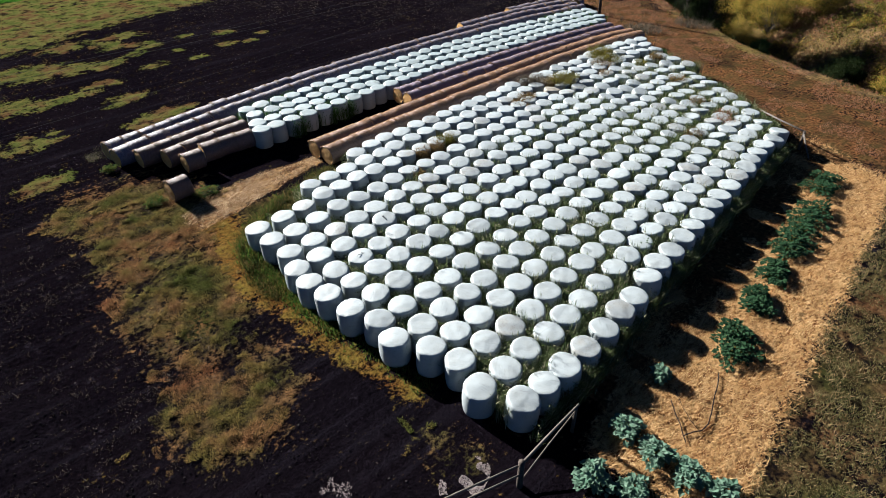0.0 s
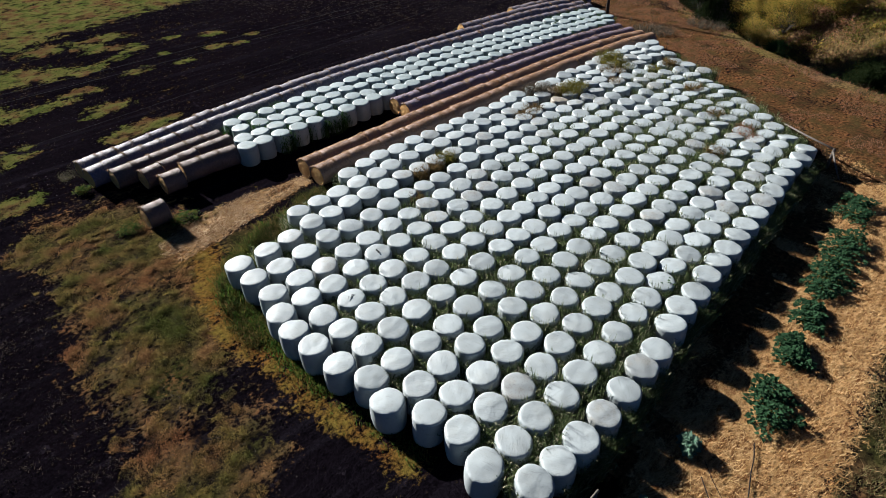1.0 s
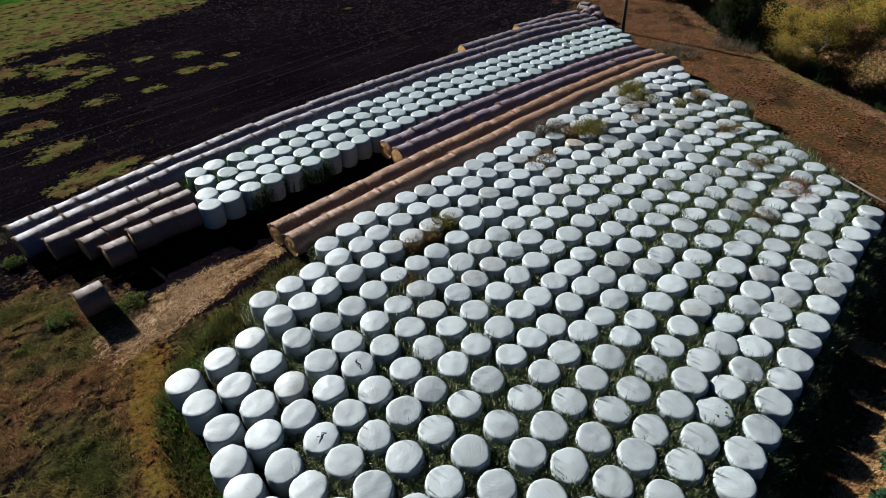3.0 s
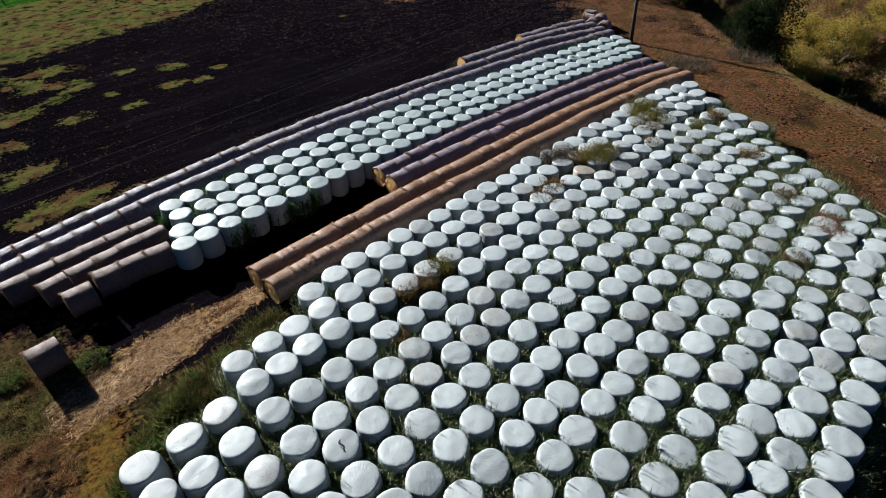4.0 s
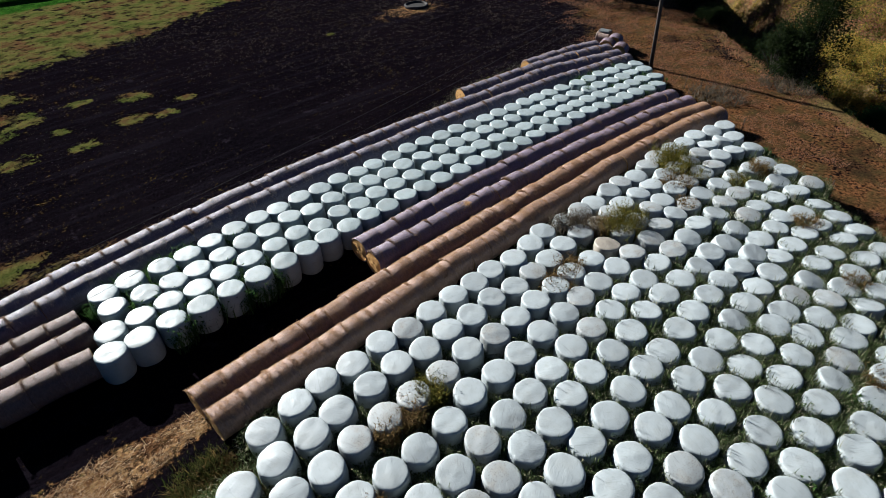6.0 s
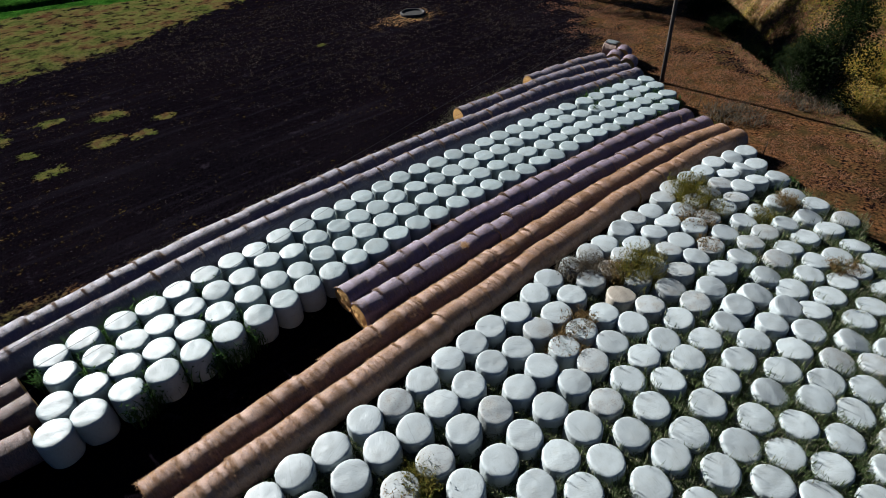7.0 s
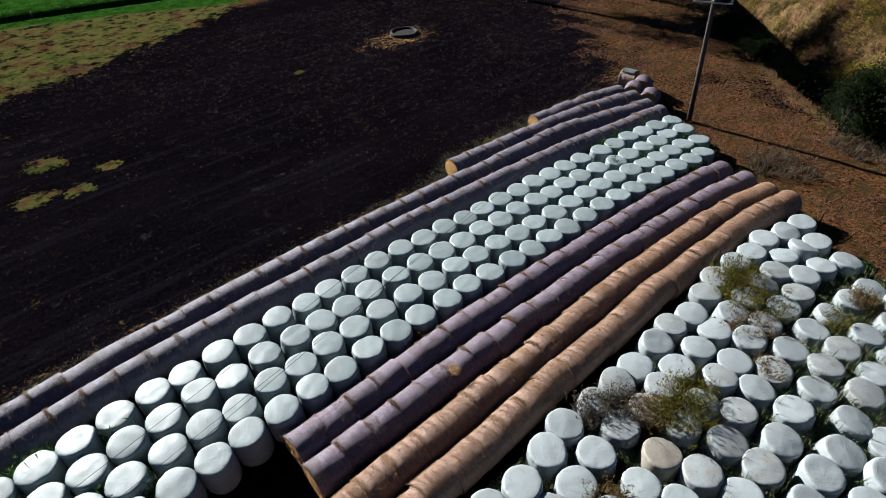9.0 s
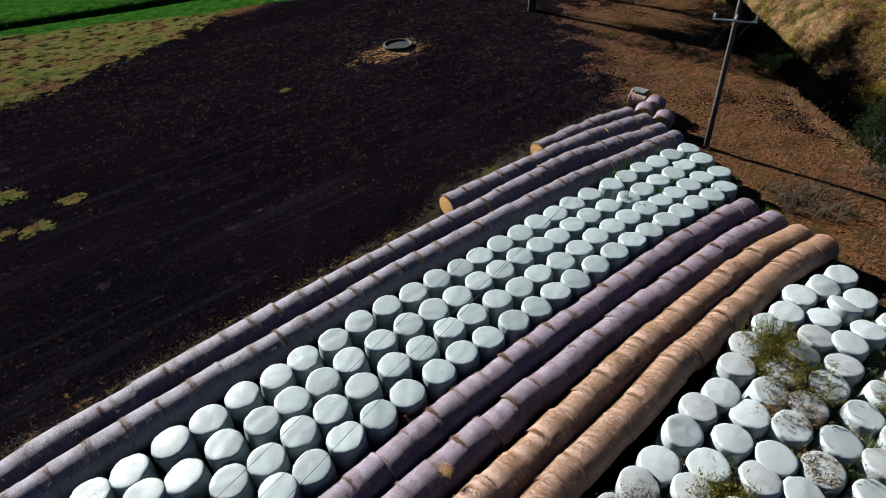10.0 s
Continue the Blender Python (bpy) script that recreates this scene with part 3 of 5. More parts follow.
BIG_ROWS.append([(9.37, 11.18), (10.60, 11.13), (11.90, 11.12), (13.29, 11.22), (14.50, 11.31), (15.84, 11.54), (17.11, 11.64), (18.42, 11.78), (19.70, 11.75), (20.99, 11.91), (22.32, 11.96), (23.59, 12.10), (24.86, 12.23), (25.96, 12.28), (27.25, 12.32), (28.37, 12.40), (29.68, 12.75), (30.87, 12.88), (32.17, 13.08), (33.40, 13.15), (34.59, 13.21), (35.69, 13.26), (36.79, 13.26), (38.28, 13.40), (39.54, 13.24)])
BIG_ROWS.append([(8.73, 12.50), (9.95, 12.33), (11.23, 12.39), (12.49, 12.42), (13.76, 12.58), (15.15, 12.65), (16.38, 12.86), (17.69, 12.96), (19.01, 13.03), (20.28, 13.21), (21.57, 13.34), (22.74, 13.40), (24.15, 13.48), (25.53, 13.58), (26.74, 13.67), (27.96, 13.79), (29.35, 13.98), (30.67, 14.23), (31.98, 14.35), (33.18, 14.44), (34.35, 14.61), (35.45, 14.54), (36.68, 14.67), (38.02, 14.71), (39.22, 14.54), (40.48, 14.47)])
BIG_ROWS.append([(8.89, 13.77), (10.11, 13.74), (11.44, 13.67), (12.69, 13.71), (13.93, 13.92), (15.37, 13.97), (16.72, 14.10), (18.00, 14.34), (19.33, 14.41), (20.65, 14.58), (21.80, 14.57), (23.04, 14.76), (24.38, 14.86), (25.69, 14.91), (27.01, 15.03), (28.27, 15.14), (29.61, 15.34), (30.96, 15.45), (32.24, 15.63), (33.54, 15.75), (34.73, 15.83), (36.05, 15.91), (37.20, 15.87), (38.49, 15.82), (39.83, 15.70), (41.08, 15.51)])
BIG_ROWS.append([(8.48, 14.99), (9.74, 15.00), (11.01, 15.06), (12.33, 15.17), (13.67, 15.18), (15.09, 15.35), (16.38, 15.50), (17.70, 15.63), (18.91, 15.68), (20.11, 15.64), (21.52, 15.85), (22.82, 16.06), (23.93, 16.00), (25.30, 16.18), (26.48, 16.30), (27.79, 16.37), (29.12, 16.54), (30.40, 16.67), (31.68, 16.80), (33.10, 16.89), (34.20, 16.93), (35.40, 17.03), (36.66, 17.04), (37.96, 17.04), (39.16, 16.97), (40.63, 16.90), (41.78, 16.66)])
BIG_ROWS.append([(8.32, 16.36), (9.66, 16.38), (10.91, 16.37), (12.13, 16.42), (13.40, 16.53), (14.65, 16.61), (15.96, 16.81), (17.20, 16.88), (18.50, 16.92), (19.79, 16.95), (20.95, 17.03), (22.11, 17.13), (23.27, 17.23), (24.45, 17.40), (25.88, 17.53), (27.03, 17.57), (28.39, 17.74), (29.70, 17.82), (31.02, 17.89), (32.27, 18.04), (33.58, 18.11), (34.77, 18.12), (36.10, 18.22), (37.38, 18.31), (38.59, 18.24), (39.86, 18.23), (40.98, 18.04), (42.23, 17.75)])
BIG_ROWS.append([(8.18, 17.54), (9.48, 17.57), (10.77, 17.54), (12.02, 17.67), (13.25, 17.82), (14.60, 17.83), (15.89, 18.06), (17.19, 18.16), (18.45, 18.23), (19.91, 18.27), (21.36, 18.48), (22.60, 18.50), (23.89, 18.68), (25.22, 18.77), (26.56, 18.91), (27.80, 18.98), (29.03, 19.02), (30.37, 19.12), (31.63, 19.25), (32.94, 19.34), (34.17, 19.30), (35.44, 19.33), (36.76, 19.43), (38.06, 19.49), (39.35, 19.42), (40.45, 19.51), (41.46, 19.07), (42.77, 18.71)])
BIG_ROWS.append([(8.28, 18.81), (9.56, 18.88), (10.82, 18.80), (12.11, 19.00), (13.46, 19.17), (14.71, 19.20), (16.00, 19.25), (17.31, 19.39), (18.67, 19.47), (19.87, 19.59), (21.07, 19.65), (22.39, 19.83), (23.69, 19.78), (24.97, 20.07), (26.24, 20.20), (27.61, 20.29), (28.95, 20.30), (30.28, 20.42), (31.72, 20.53), (32.97, 20.54), (34.24, 20.53), (35.52, 20.64), (36.72, 20.61), (38.07, 20.70), (39.39, 20.77), (40.50, 20.70), (41.92, 20.45), (43.27, 19.93), (44.56, 19.78)])
BIG_ROWS.append([(8.66, 20.08), (9.98, 20.12), (11.24, 20.10), (12.57, 20.31), (13.80, 20.38), (15.19, 20.47), (16.41, 20.54), (17.70, 20.65), (18.93, 20.71), (20.22, 20.74), (21.53, 20.91), (22.84, 21.06), (24.08, 21.08), (25.37, 21.25), (26.74, 21.41), (28.02, 21.51), (29.33, 21.51), (30.68, 21.69), (31.85, 21.66), (33.33, 21.72), (34.54, 21.84), (35.83, 21.86), (37.16, 21.90), (38.36, 21.87), (39.67, 22.02), (40.96, 21.91), (42.12, 21.63), (43.55, 21.17), (44.84, 21.22)])
BIG_ROWS.append([(8.55, 21.46), (9.80, 21.39), (11.12, 21.54), (12.53, 21.87), (13.76, 21.84), (15.02, 21.82), (16.32, 21.98), (17.51, 22.07), (18.75, 22.05), (19.96, 22.12), (21.27, 22.16), (22.59, 22.50), (23.89, 22.43), (25.15, 22.49), (26.54, 22.69), (27.91, 22.67), (29.14, 22.81), (30.42, 22.87), (31.82, 22.88), (33.08, 22.88), (34.46, 23.06), (35.73, 23.11), (37.07, 23.16), (38.33, 23.07), (39.58, 23.21), (41.08, 23.04), (42.42, 22.86), (43.92, 22.55), (45.09, 22.43)])
BIG_ROWS.append([(8.54, 22.79), (9.94, 22.89), (11.23, 23.04), (12.60, 23.37), (13.78, 23.38), (15.00, 23.52), (16.22, 23.50), (17.45, 23.47), (18.66, 23.67), (19.85, 23.75), (21.13, 23.78), (22.47, 23.78), (23.86, 23.91), (25.11, 23.75), (26.39, 23.82), (27.64, 23.87), (28.90, 23.90), (30.17, 23.94), (31.44, 23.96), (32.72, 24.07), (34.02, 24.13), (35.32, 24.19), (36.63, 24.25), (37.79, 24.20), (39.21, 24.39), (40.31, 24.39), (41.68, 24.26), (42.77, 24.08), (44.00, 24.38), (45.06, 24.08), (46.06, 23.62)])
BIG_ROWS.append([(12.66, 24.67), (13.96, 24.76), (15.17, 24.75), (16.50, 24.82), (17.79, 24.88), (18.89, 25.01), (20.27, 25.11), (21.54, 25.18), (22.82, 25.07), (24.04, 25.15), (25.20, 25.09), (26.41, 25.25), (27.69, 25.05), (29.01, 25.16), (30.19, 25.19), (31.33, 25.38), (32.71, 25.42), (33.86, 25.34), (34.97, 25.38), (36.13, 25.34), (37.41, 25.38), (38.65, 25.39), (39.90, 25.49), (41.10, 25.44), (42.30, 25.40), (43.49, 25.36), (44.59, 25.39), (45.73, 25.16), (46.77, 24.78)])
BIG_ROWS.append([(16.73, 26.02), (18.01, 26.23), (19.18, 26.47), (20.44, 26.33), (21.78, 26.43), (22.97, 26.30), (24.24, 26.37), (25.45, 26.34), (26.68, 26.42), (27.78, 26.46), (29.03, 26.25), (30.37, 26.46), (31.50, 26.67), (32.79, 26.62), (34.12, 26.52), (35.22, 26.52), (36.55, 26.66), (37.73, 26.63), (38.87, 26.52), (40.19, 26.62), (41.53, 26.73), (42.89, 26.67), (43.96, 26.41), (45.36, 26.51), (46.48, 26.20), (47.60, 25.88)])
# the four rows of the narrow stand between the hay rows
NARROW_ROWS = []
NARROW_ROWS.append([(14.96, 36.50), (16.16, 36.63), (17.43, 36.60), (18.64, 36.70), (19.86, 36.75), (21.05, 36.91), (22.37, 37.03), (23.47, 37.01), (24.79, 37.11), (25.96, 37.10), (27.20, 37.18), (28.39, 37.12), (29.59, 37.19), (30.83, 37.20), (32.06, 37.30), (33.31, 37.18), (34.58, 37.10), (35.73, 37.00), (36.92, 36.89), (38.10, 36.79), (39.33, 36.79), (40.51, 36.70), (41.66, 36.63), (42.81, 36.53), (44.04, 36.54), (45.28, 36.38), (46.73, 36.18), (47.92, 36.07), (49.10, 35.96), (50.28, 35.76), (51.42, 35.66), (52.68, 35.40)])
NARROW_ROWS.append([(15.04, 35.38), (16.26, 35.36), (17.43, 35.30), (18.56, 35.35), (19.79, 35.46), (21.04, 35.70), (22.22, 35.71), (23.51, 35.91), (24.65, 35.66), (25.93, 35.89), (27.13, 35.88), (28.29, 35.89), (29.52, 35.87), (30.78, 36.01), (31.97, 35.89), (33.29, 35.89), (34.50, 35.79), (35.73, 35.71), (36.90, 35.64), (38.05, 35.64), (39.26, 35.62), (40.42, 35.48), (41.52, 35.41), (42.68, 35.42), (43.82, 35.35), (45.05, 35.24), (46.25, 34.93), (47.43, 34.81), (48.64, 34.76), (49.84, 34.60), (51.03, 34.57), (52.17, 34.26)])
NARROW_ROWS.append([(14.53, 34.10), (15.70, 34.11), (16.84, 34.16), (18.08, 34.14), (19.32, 34.26), (20.57, 34.38), (21.84, 34.44), (23.10, 34.57), (24.27, 34.46), (25.46, 34.64), (26.65, 34.57), (27.86, 34.69), (29.08, 34.69), (30.38, 34.76), (31.66, 34.69), (32.93, 34.65), (34.25, 34.61), (35.43, 34.55), (36.67, 34.46), (37.91, 34.40), (39.06, 34.34), (40.27, 34.20), (41.50, 34.18), (42.73, 34.20), (43.88, 34.08), (44.98, 34.00), (46.08, 33.84), (47.18, 33.71), (48.26, 33.54), (49.42, 33.48), (50.52, 33.39), (51.54, 32.98)])
NARROW_ROWS.append([(14.11, 32.89), (15.28, 32.97), (16.47, 33.01), (17.71, 33.01), (18.98, 33.07), (20.29, 33.09), (21.59, 33.20), (22.78, 33.20), (24.01, 33.33), (25.25, 33.36), (26.43, 33.36), (27.57, 33.38), (28.84, 33.45), (30.05, 33.49), (31.32, 33.50), (32.62, 33.47), (33.81, 33.47), (34.99, 33.34), (36.23, 33.28), (37.41, 33.20), (38.58, 33.09), (39.78, 33.11), (41.09, 33.09), (42.39, 33.00), (43.60, 32.86), (44.72, 32.79), (45.94, 32.67), (47.04, 32.55), (48.20, 32.43), (49.31, 32.27), (50.40, 32.15)])
# places where rank weeds have soiled the film
SOILED = [(21.0, 23.6, 1.6), (33.4, 25.4, 1.7), (29.0, 24.3, 1.5), (41.3, 25.3, 1.5), (36.6, 13.0, 1.6), (30.0, 24.6, 1.2)]
bale_rng = random.Random(7)
BIG_AT = []


def stand_bale(x, y, soiled, group, name):
    sway = 1.7 + 2.8 * max(0.0, min(1.0, (x - 27) / 8)) * (group != "bales of the narrow stand")
    pick = bale_rng.random()
    if soiled and pick < 0.7:
        me, label = bale_rng.choice(CREAM if pick < 0.12 else DUSTY), "soiled plastic-wrapped round bale among rank weeds"
    elif pick < (0.02 if group == "bales of the narrow stand" else 0.16 if y > 19.5 else 0.07):
        me, label = bale_rng.choice(DUSTY), "dusty white plastic-wrapped round bale standing on end"
    elif name == "silage_bale":
        me, label = bale_rng.choice(AQUA), "pale aqua plastic-wrapped round bale standing on end"
    else:
        me, label = bale_rng.choice(CLEAN), "white plastic-wrapped round bale standing on end"
    size = bale_rng.uniform(0.955, 1.01)
    m = pose(x, y, float(ground_z(x, y)) - 0.02, bale_rng.gauss(0, sway), bale_rng.gauss(0, sway), bale_rng.uniform(0, 360)) @ Matrix.Diagonal((size, size, bale_rng.uniform(0.96, 1.02), 1))
    if me in DUSTY or me in CREAM:
        name = "soiled_bale"
    ob = new(name, me)
    ob.matrix_world = m
    if any((x - a) ** 2 + (y - b) ** 2 < 0.16 for a, b in ((10.76, 17.6), (13.3, 19.0))):
        part("film_tail", TWIST_MESH, ob, "loose dark twisted tail of film")
    return tagged(ob, label, "hay bale", group)


def big_stand():
    for row in BIG_ROWS:
        for x, y in row:
            BIG_AT.append((x, y))
            soiled = any((x - a) ** 2 + (y - b) ** 2 < r * r for a, b, r in SOILED)
            stand_bale(x, y, soiled, "bales of the big stand", "wrapped_bale")


def narrow_stand():
    for row in NARROW_ROWS:
        for x, y in row:
            stand_bale(x, y, False, "bales of the narrow stand", "silage_bale")


big_stand()
narrow_stand()


# ---- net-wrapped hay bales lying end to end ----
HAY_R, HAY_L = 0.62, 1.13


def hay_body(seed, material, ridge=0.006):
    """A net-wrapped roll with fine ridges round it and a proud lip at each end."""
    rng = random.Random(seed)
    ph = [rng.uniform(0, 6.28) for _ in range(6)]
    half = HAY_L / 2
    rings = 24
    profile = []
    for i in range(rings + 1):
        z = -half + HAY_L * i / rings
        edge = half - abs(z)
        lip = 0.014 * math.exp(-(((edge - 0.045) / 0.035) ** 2)) - 0.012 * math.exp(-edge / 0.015)
        profile.append((HAY_R * 0.99 + lip + rng.uniform(-ridge, ridge), z))

    def wobble(a, z, i):
        flat = -0.035 * max(0.0, math.cos(a - math.pi)) ** 4
        own = random.Random(seed * 1000 + i)
        p1, p2, p3 = own.uniform(0, 6.28), own.uniform(0, 6.28), own.uniform(0, 6.28)
        fray = ridge * (0.7 * math.sin(5 * a + p1) + 0.6 * math.sin(11 * a + p2) + 0.5 * math.sin(19 * a + p3))
        return 0.010 * math.sin(2 * a + ph[0]) + 0.006 * math.sin(3 * a + ph[1] + 2 * z) + 0.004 * math.sin(7 * a + ph[2] + 4 * z) + fray + flat, 0.0

    bm = lathe(profile, 32, wobble)
    bmesh.ops.rotate(bm, verts=bm.verts, cent=(0, 0, 0), matrix=Matrix.Rotation(radians(90), 3, "Y"))
    bmesh.ops.translate(bm, verts=bm.verts, vec=(0, 0, HAY_R))
    return mesh_bm("hay_bale", bm, material)


def straw_end_mesh():
    """A spiral of packed straw, slightly domed."""
    def wobble(a, z, i):
        return 0, 0.016 * math.sin(3 * a + i * 2.1) * (i % 2)
    bm = lathe([(0.0, 0.03)] + [(HAY_R * 0.93 * k / 7, 0.03 - 0.004 * k + (0.012 if k % 2 else 0)) for k in range(1, 8)], 32, wobble)
    bmesh.ops.rotate(bm, verts=bm.verts, cent=(0, 0, 0), matrix=Matrix.Rotation(radians(90), 3, "Y"))
    bmesh.ops.translate(bm, verts=bm.verts, vec=(0, 0, HAY_R))
    return mesh_bm("straw_end", bm, STRAW_END)


def fringe_mesh(seed, key):
    """Loose straw: a ragged collar over the crown where two bales meet, stray strands along the roll."""
    rng = np.random.default_rng(seed)
    collar, strands = (60, 140, 220, 340, 520)[seed % 5], 500 if key != "tan" else 1500
    n = collar + strands
    own = np.arange(n) < collar
    band = rng.uniform(-HAY_L / 2, HAY_L / 2, 9)
    knot = rng.uniform(-0.5, 0.9, 5)
    a = np.where(own, knot[rng.integers(0, 5, n)] + rng.normal(0.0, 0.20, n), rng.uniform(-0.9, 1.1, n))
    lump = 0.5 + 0.5 * np.sin(3.1 * a + seed) * np.sin(7.3 * a + 2 * seed)
    x = np.where(own, -HAY_L / 2 + rng.normal(0.0, 0.015 + 0.05 * lump, n), band[rng.integers(0, 9, n)] + rng.normal(0, 0.05, n))
    x = np.clip(x, -HAY_L / 2 - 0.06, HAY_L / 2)
    r = HAY_R * np.where(own, rng.uniform(0.985, 1.02 + 0.035 * lump, n), rng.uniform(0.985, 1.008, n))
    base = np.stack([x, r * np.sin(a), HAY_R + r * np.cos(a)], 1)
    out = np.where(own, rng.uniform(-0.005, 0.05, n) * (0.4 + lump), 0.006)
    roll = rng.normal(0, 1, n) * np.where(own, 0.07, 0.09)
    tip = np.stack([rng.normal(0, 0.045, n) * np.where(own, 1.0, 0.5), np.sin(a) * out + np.cos(a) * roll, np.cos(a) * out - np.sin(a) * roll], 1)
    side = rng.normal(0, 0.0045, (n, 3))
    v = np.stack([base - side, base + side, base + tip], 1)
    me = mesh_np("straw_fringe", v.reshape(-1, 3), np.arange(3 * n).reshape(-1, 3), STRANDS[key])
    me.materials.append(BRISTLE if key != "tan" else STRANDS["tan"])
    me.polygons.foreach_set("material_index", own.astype(np.int32))
    return me


END_MESH = straw_end_mesh()
FRINGES = {key: [fringe_mesh(i * 7 + s, key) for s in range(5)] for i, key in enumerate(("mauve", "lilac", "tan", "brown"))}
BODIES = {key: [hay_body(i * 9 + s, m, 0.006 if key == "tan" else 0.005) for s in range(5)] for i, (key, m) in enumerate((("mauve", NET_MAUVE), ("lilac", NET_LILAC), ("tan", NET_BROWN), ("brown", NET_RUST)))}
HAY_LABEL = {"mauve": "mauve net-wrapped round hay bale lying in a row", "lilac": "pale lilac net-wrapped round hay bale lying in a row", "tan": "tan net-wrapped round hay bale lying in a row", "brown": "dull brown net-wrapped round hay bale lying in a row"}
hay_rng = random.Random(21)


def hay_bale(x, y, turn, colour, group, label="", z=0.0, spin=0.0):
    ob = new("hay_bale", hay_rng.choice(BODIES[colour]))
    ob.matrix_world = pose(x, y, float(ground_z(x, y)) - 0.02 + z, hay_rng.uniform(-4, 4), hay_rng.gauss(0, 0.5), turn) @ Matrix.Diagonal((1, hay_rng.uniform(0.975, 1.02), hay_rng.uniform(0.97, 1.02), 1))
    tagged(ob, label or HAY_LABEL[colour], "hay bale", group)
    part("straw_end", END_MESH, ob, "coiled golden cut straw", pose(HAY_L / 2 - 0.02, 0, 0))
    part("straw_end", END_MESH, ob, "coiled golden cut straw", pose(-HAY_L / 2 + 0.02, 0, 2 * HAY_R, 0, 180, 0))
    tagged(part("straw_fringe", hay_rng.choice(FRINGES[colour]), ob, "loose straw bristles"), kind="stuff")
    return ob


HAY_ROWS = [
    ("lilac", "outer hay row", ((6.6, 38.0), (14.5, 39.24), (21.7, 39.95), (31.0, 40.14), (40.0, 39.72), (48.0, 39.4), (53.6, 37.9))),
    ("lilac", "second hay row", ((6.7, 36.75), (14.5, 38.02), (21.6, 38.71), (28.0, 38.78), (35.8, 38.72), (45.8, 37.95), (53.4, 36.82))),
    ("brown", "short hay row", ((7.7, 35.56), (13.25, 36.0))),
    ("brown", "middle short hay row", ((8.9, 34.4), (13.4, 34.95))),
    ("brown", "inner short hay row", ((10.82, 33.45), (13.04, 33.45))),
    ("mauve", "near mauve hay row", ((25.3, 32.05), (31.9, 32.18), (38.0, 31.98), (44.8, 31.6), (49.6, 30.9))),
    ("mauve", "middle mauve hay row", ((25.2, 30.84), (33.5, 30.82), (40.0, 30.58), (47.0, 30.0), (49.5, 29.6))),
    ("tan", "long tan hay row", ((16.1, 29.0), (24.9, 29.35), (38.95, 29.4), (46.6, 28.9), (49.2, 28.3))),
    ("tan", "tan hay row beside the big stand", ((16.2, 27.75), (23.8, 28.0), (33.0, 28.16), (39.2, 28.16), (46.4, 27.82), (49.2, 27.3))),
    ("lilac", "far outer hay row", ((40.6, 41.1), (44.6, 40.7), (50.0, 40.3), (54.2, 39.3))),
    ("lilac", "far short hay row", ((47.8, 41.35), (51.8, 41.0), (54.2, 40.45))),
]
for colour, group, row in HAY_ROWS:
    for i, (x, y, turn) in enumerate(along(row, 1.105)):
        hay_bale(x, y + hay_rng.gauss(0, 0.018), turn + hay_rng.gauss(0, 1.0), colour, group)
hay_bale(9.5, 32.95, 2, "brown", "inner short hay row", "dull brown net-wrapped round hay bale set askew at a row's end")
hay_bale(7.55, 30.3, 4, "brown", "single hay bale", "lone brown net-wrapped hay bale on trampled grass")
for x, y, turn, colour in ((56.9, 39.95, 20, "mauve"), (55.7, 39.9, 22, "mauve"), (55.5, 38.5, 18, "mauve")):
    hay_bale(x, y, turn, colour, "bales at the yard's end", "mauve net-wrapped hay bale in a loose cluster")


def torn_bale():
    ob = new("torn_bale", hay_body(77, NET_BROWN))
    ob.matrix_world = pose(57.4, 41.3, 0, 0, 0, 100)
    tagged(ob, "brown hay bale with a torn white cover hanging off it", "hay bale")
    bm = bmesh.new()
    rows = []
    for i in range(9):
        a = -1.5 + 2.2 * i / 8
        rows.append([bm.verts.new((-0.45 + 0.9 * j / 6, (HAY_R + 0.03 + 0.012 * math.sin(i * 2.3 + j)) * math.sin(a), HAY_R + (HAY_R + 0.03 + 0.012 * math.sin(i * 1.7 + j * 2)) * math.cos(a))) for j in range(7)])
    for lo, hi in zip(rows, rows[1:]):
        for j in range(6):
            bm.faces.new((lo[j], lo[j + 1], hi[j + 1], hi[j]))
    bmesh.ops.solidify(bm, geom=bm.faces, thickness=0.008)
    part("torn_cover", mesh_bm("torn_cover", bm, WRAP), ob, "torn white plastic sheet")
    part("straw_end", END_MESH, ob, "", pose(-HAY_L / 2 + 0.02, 0, 2 * HAY_R, 0, 180, 0))
    return ob


torn_bale()


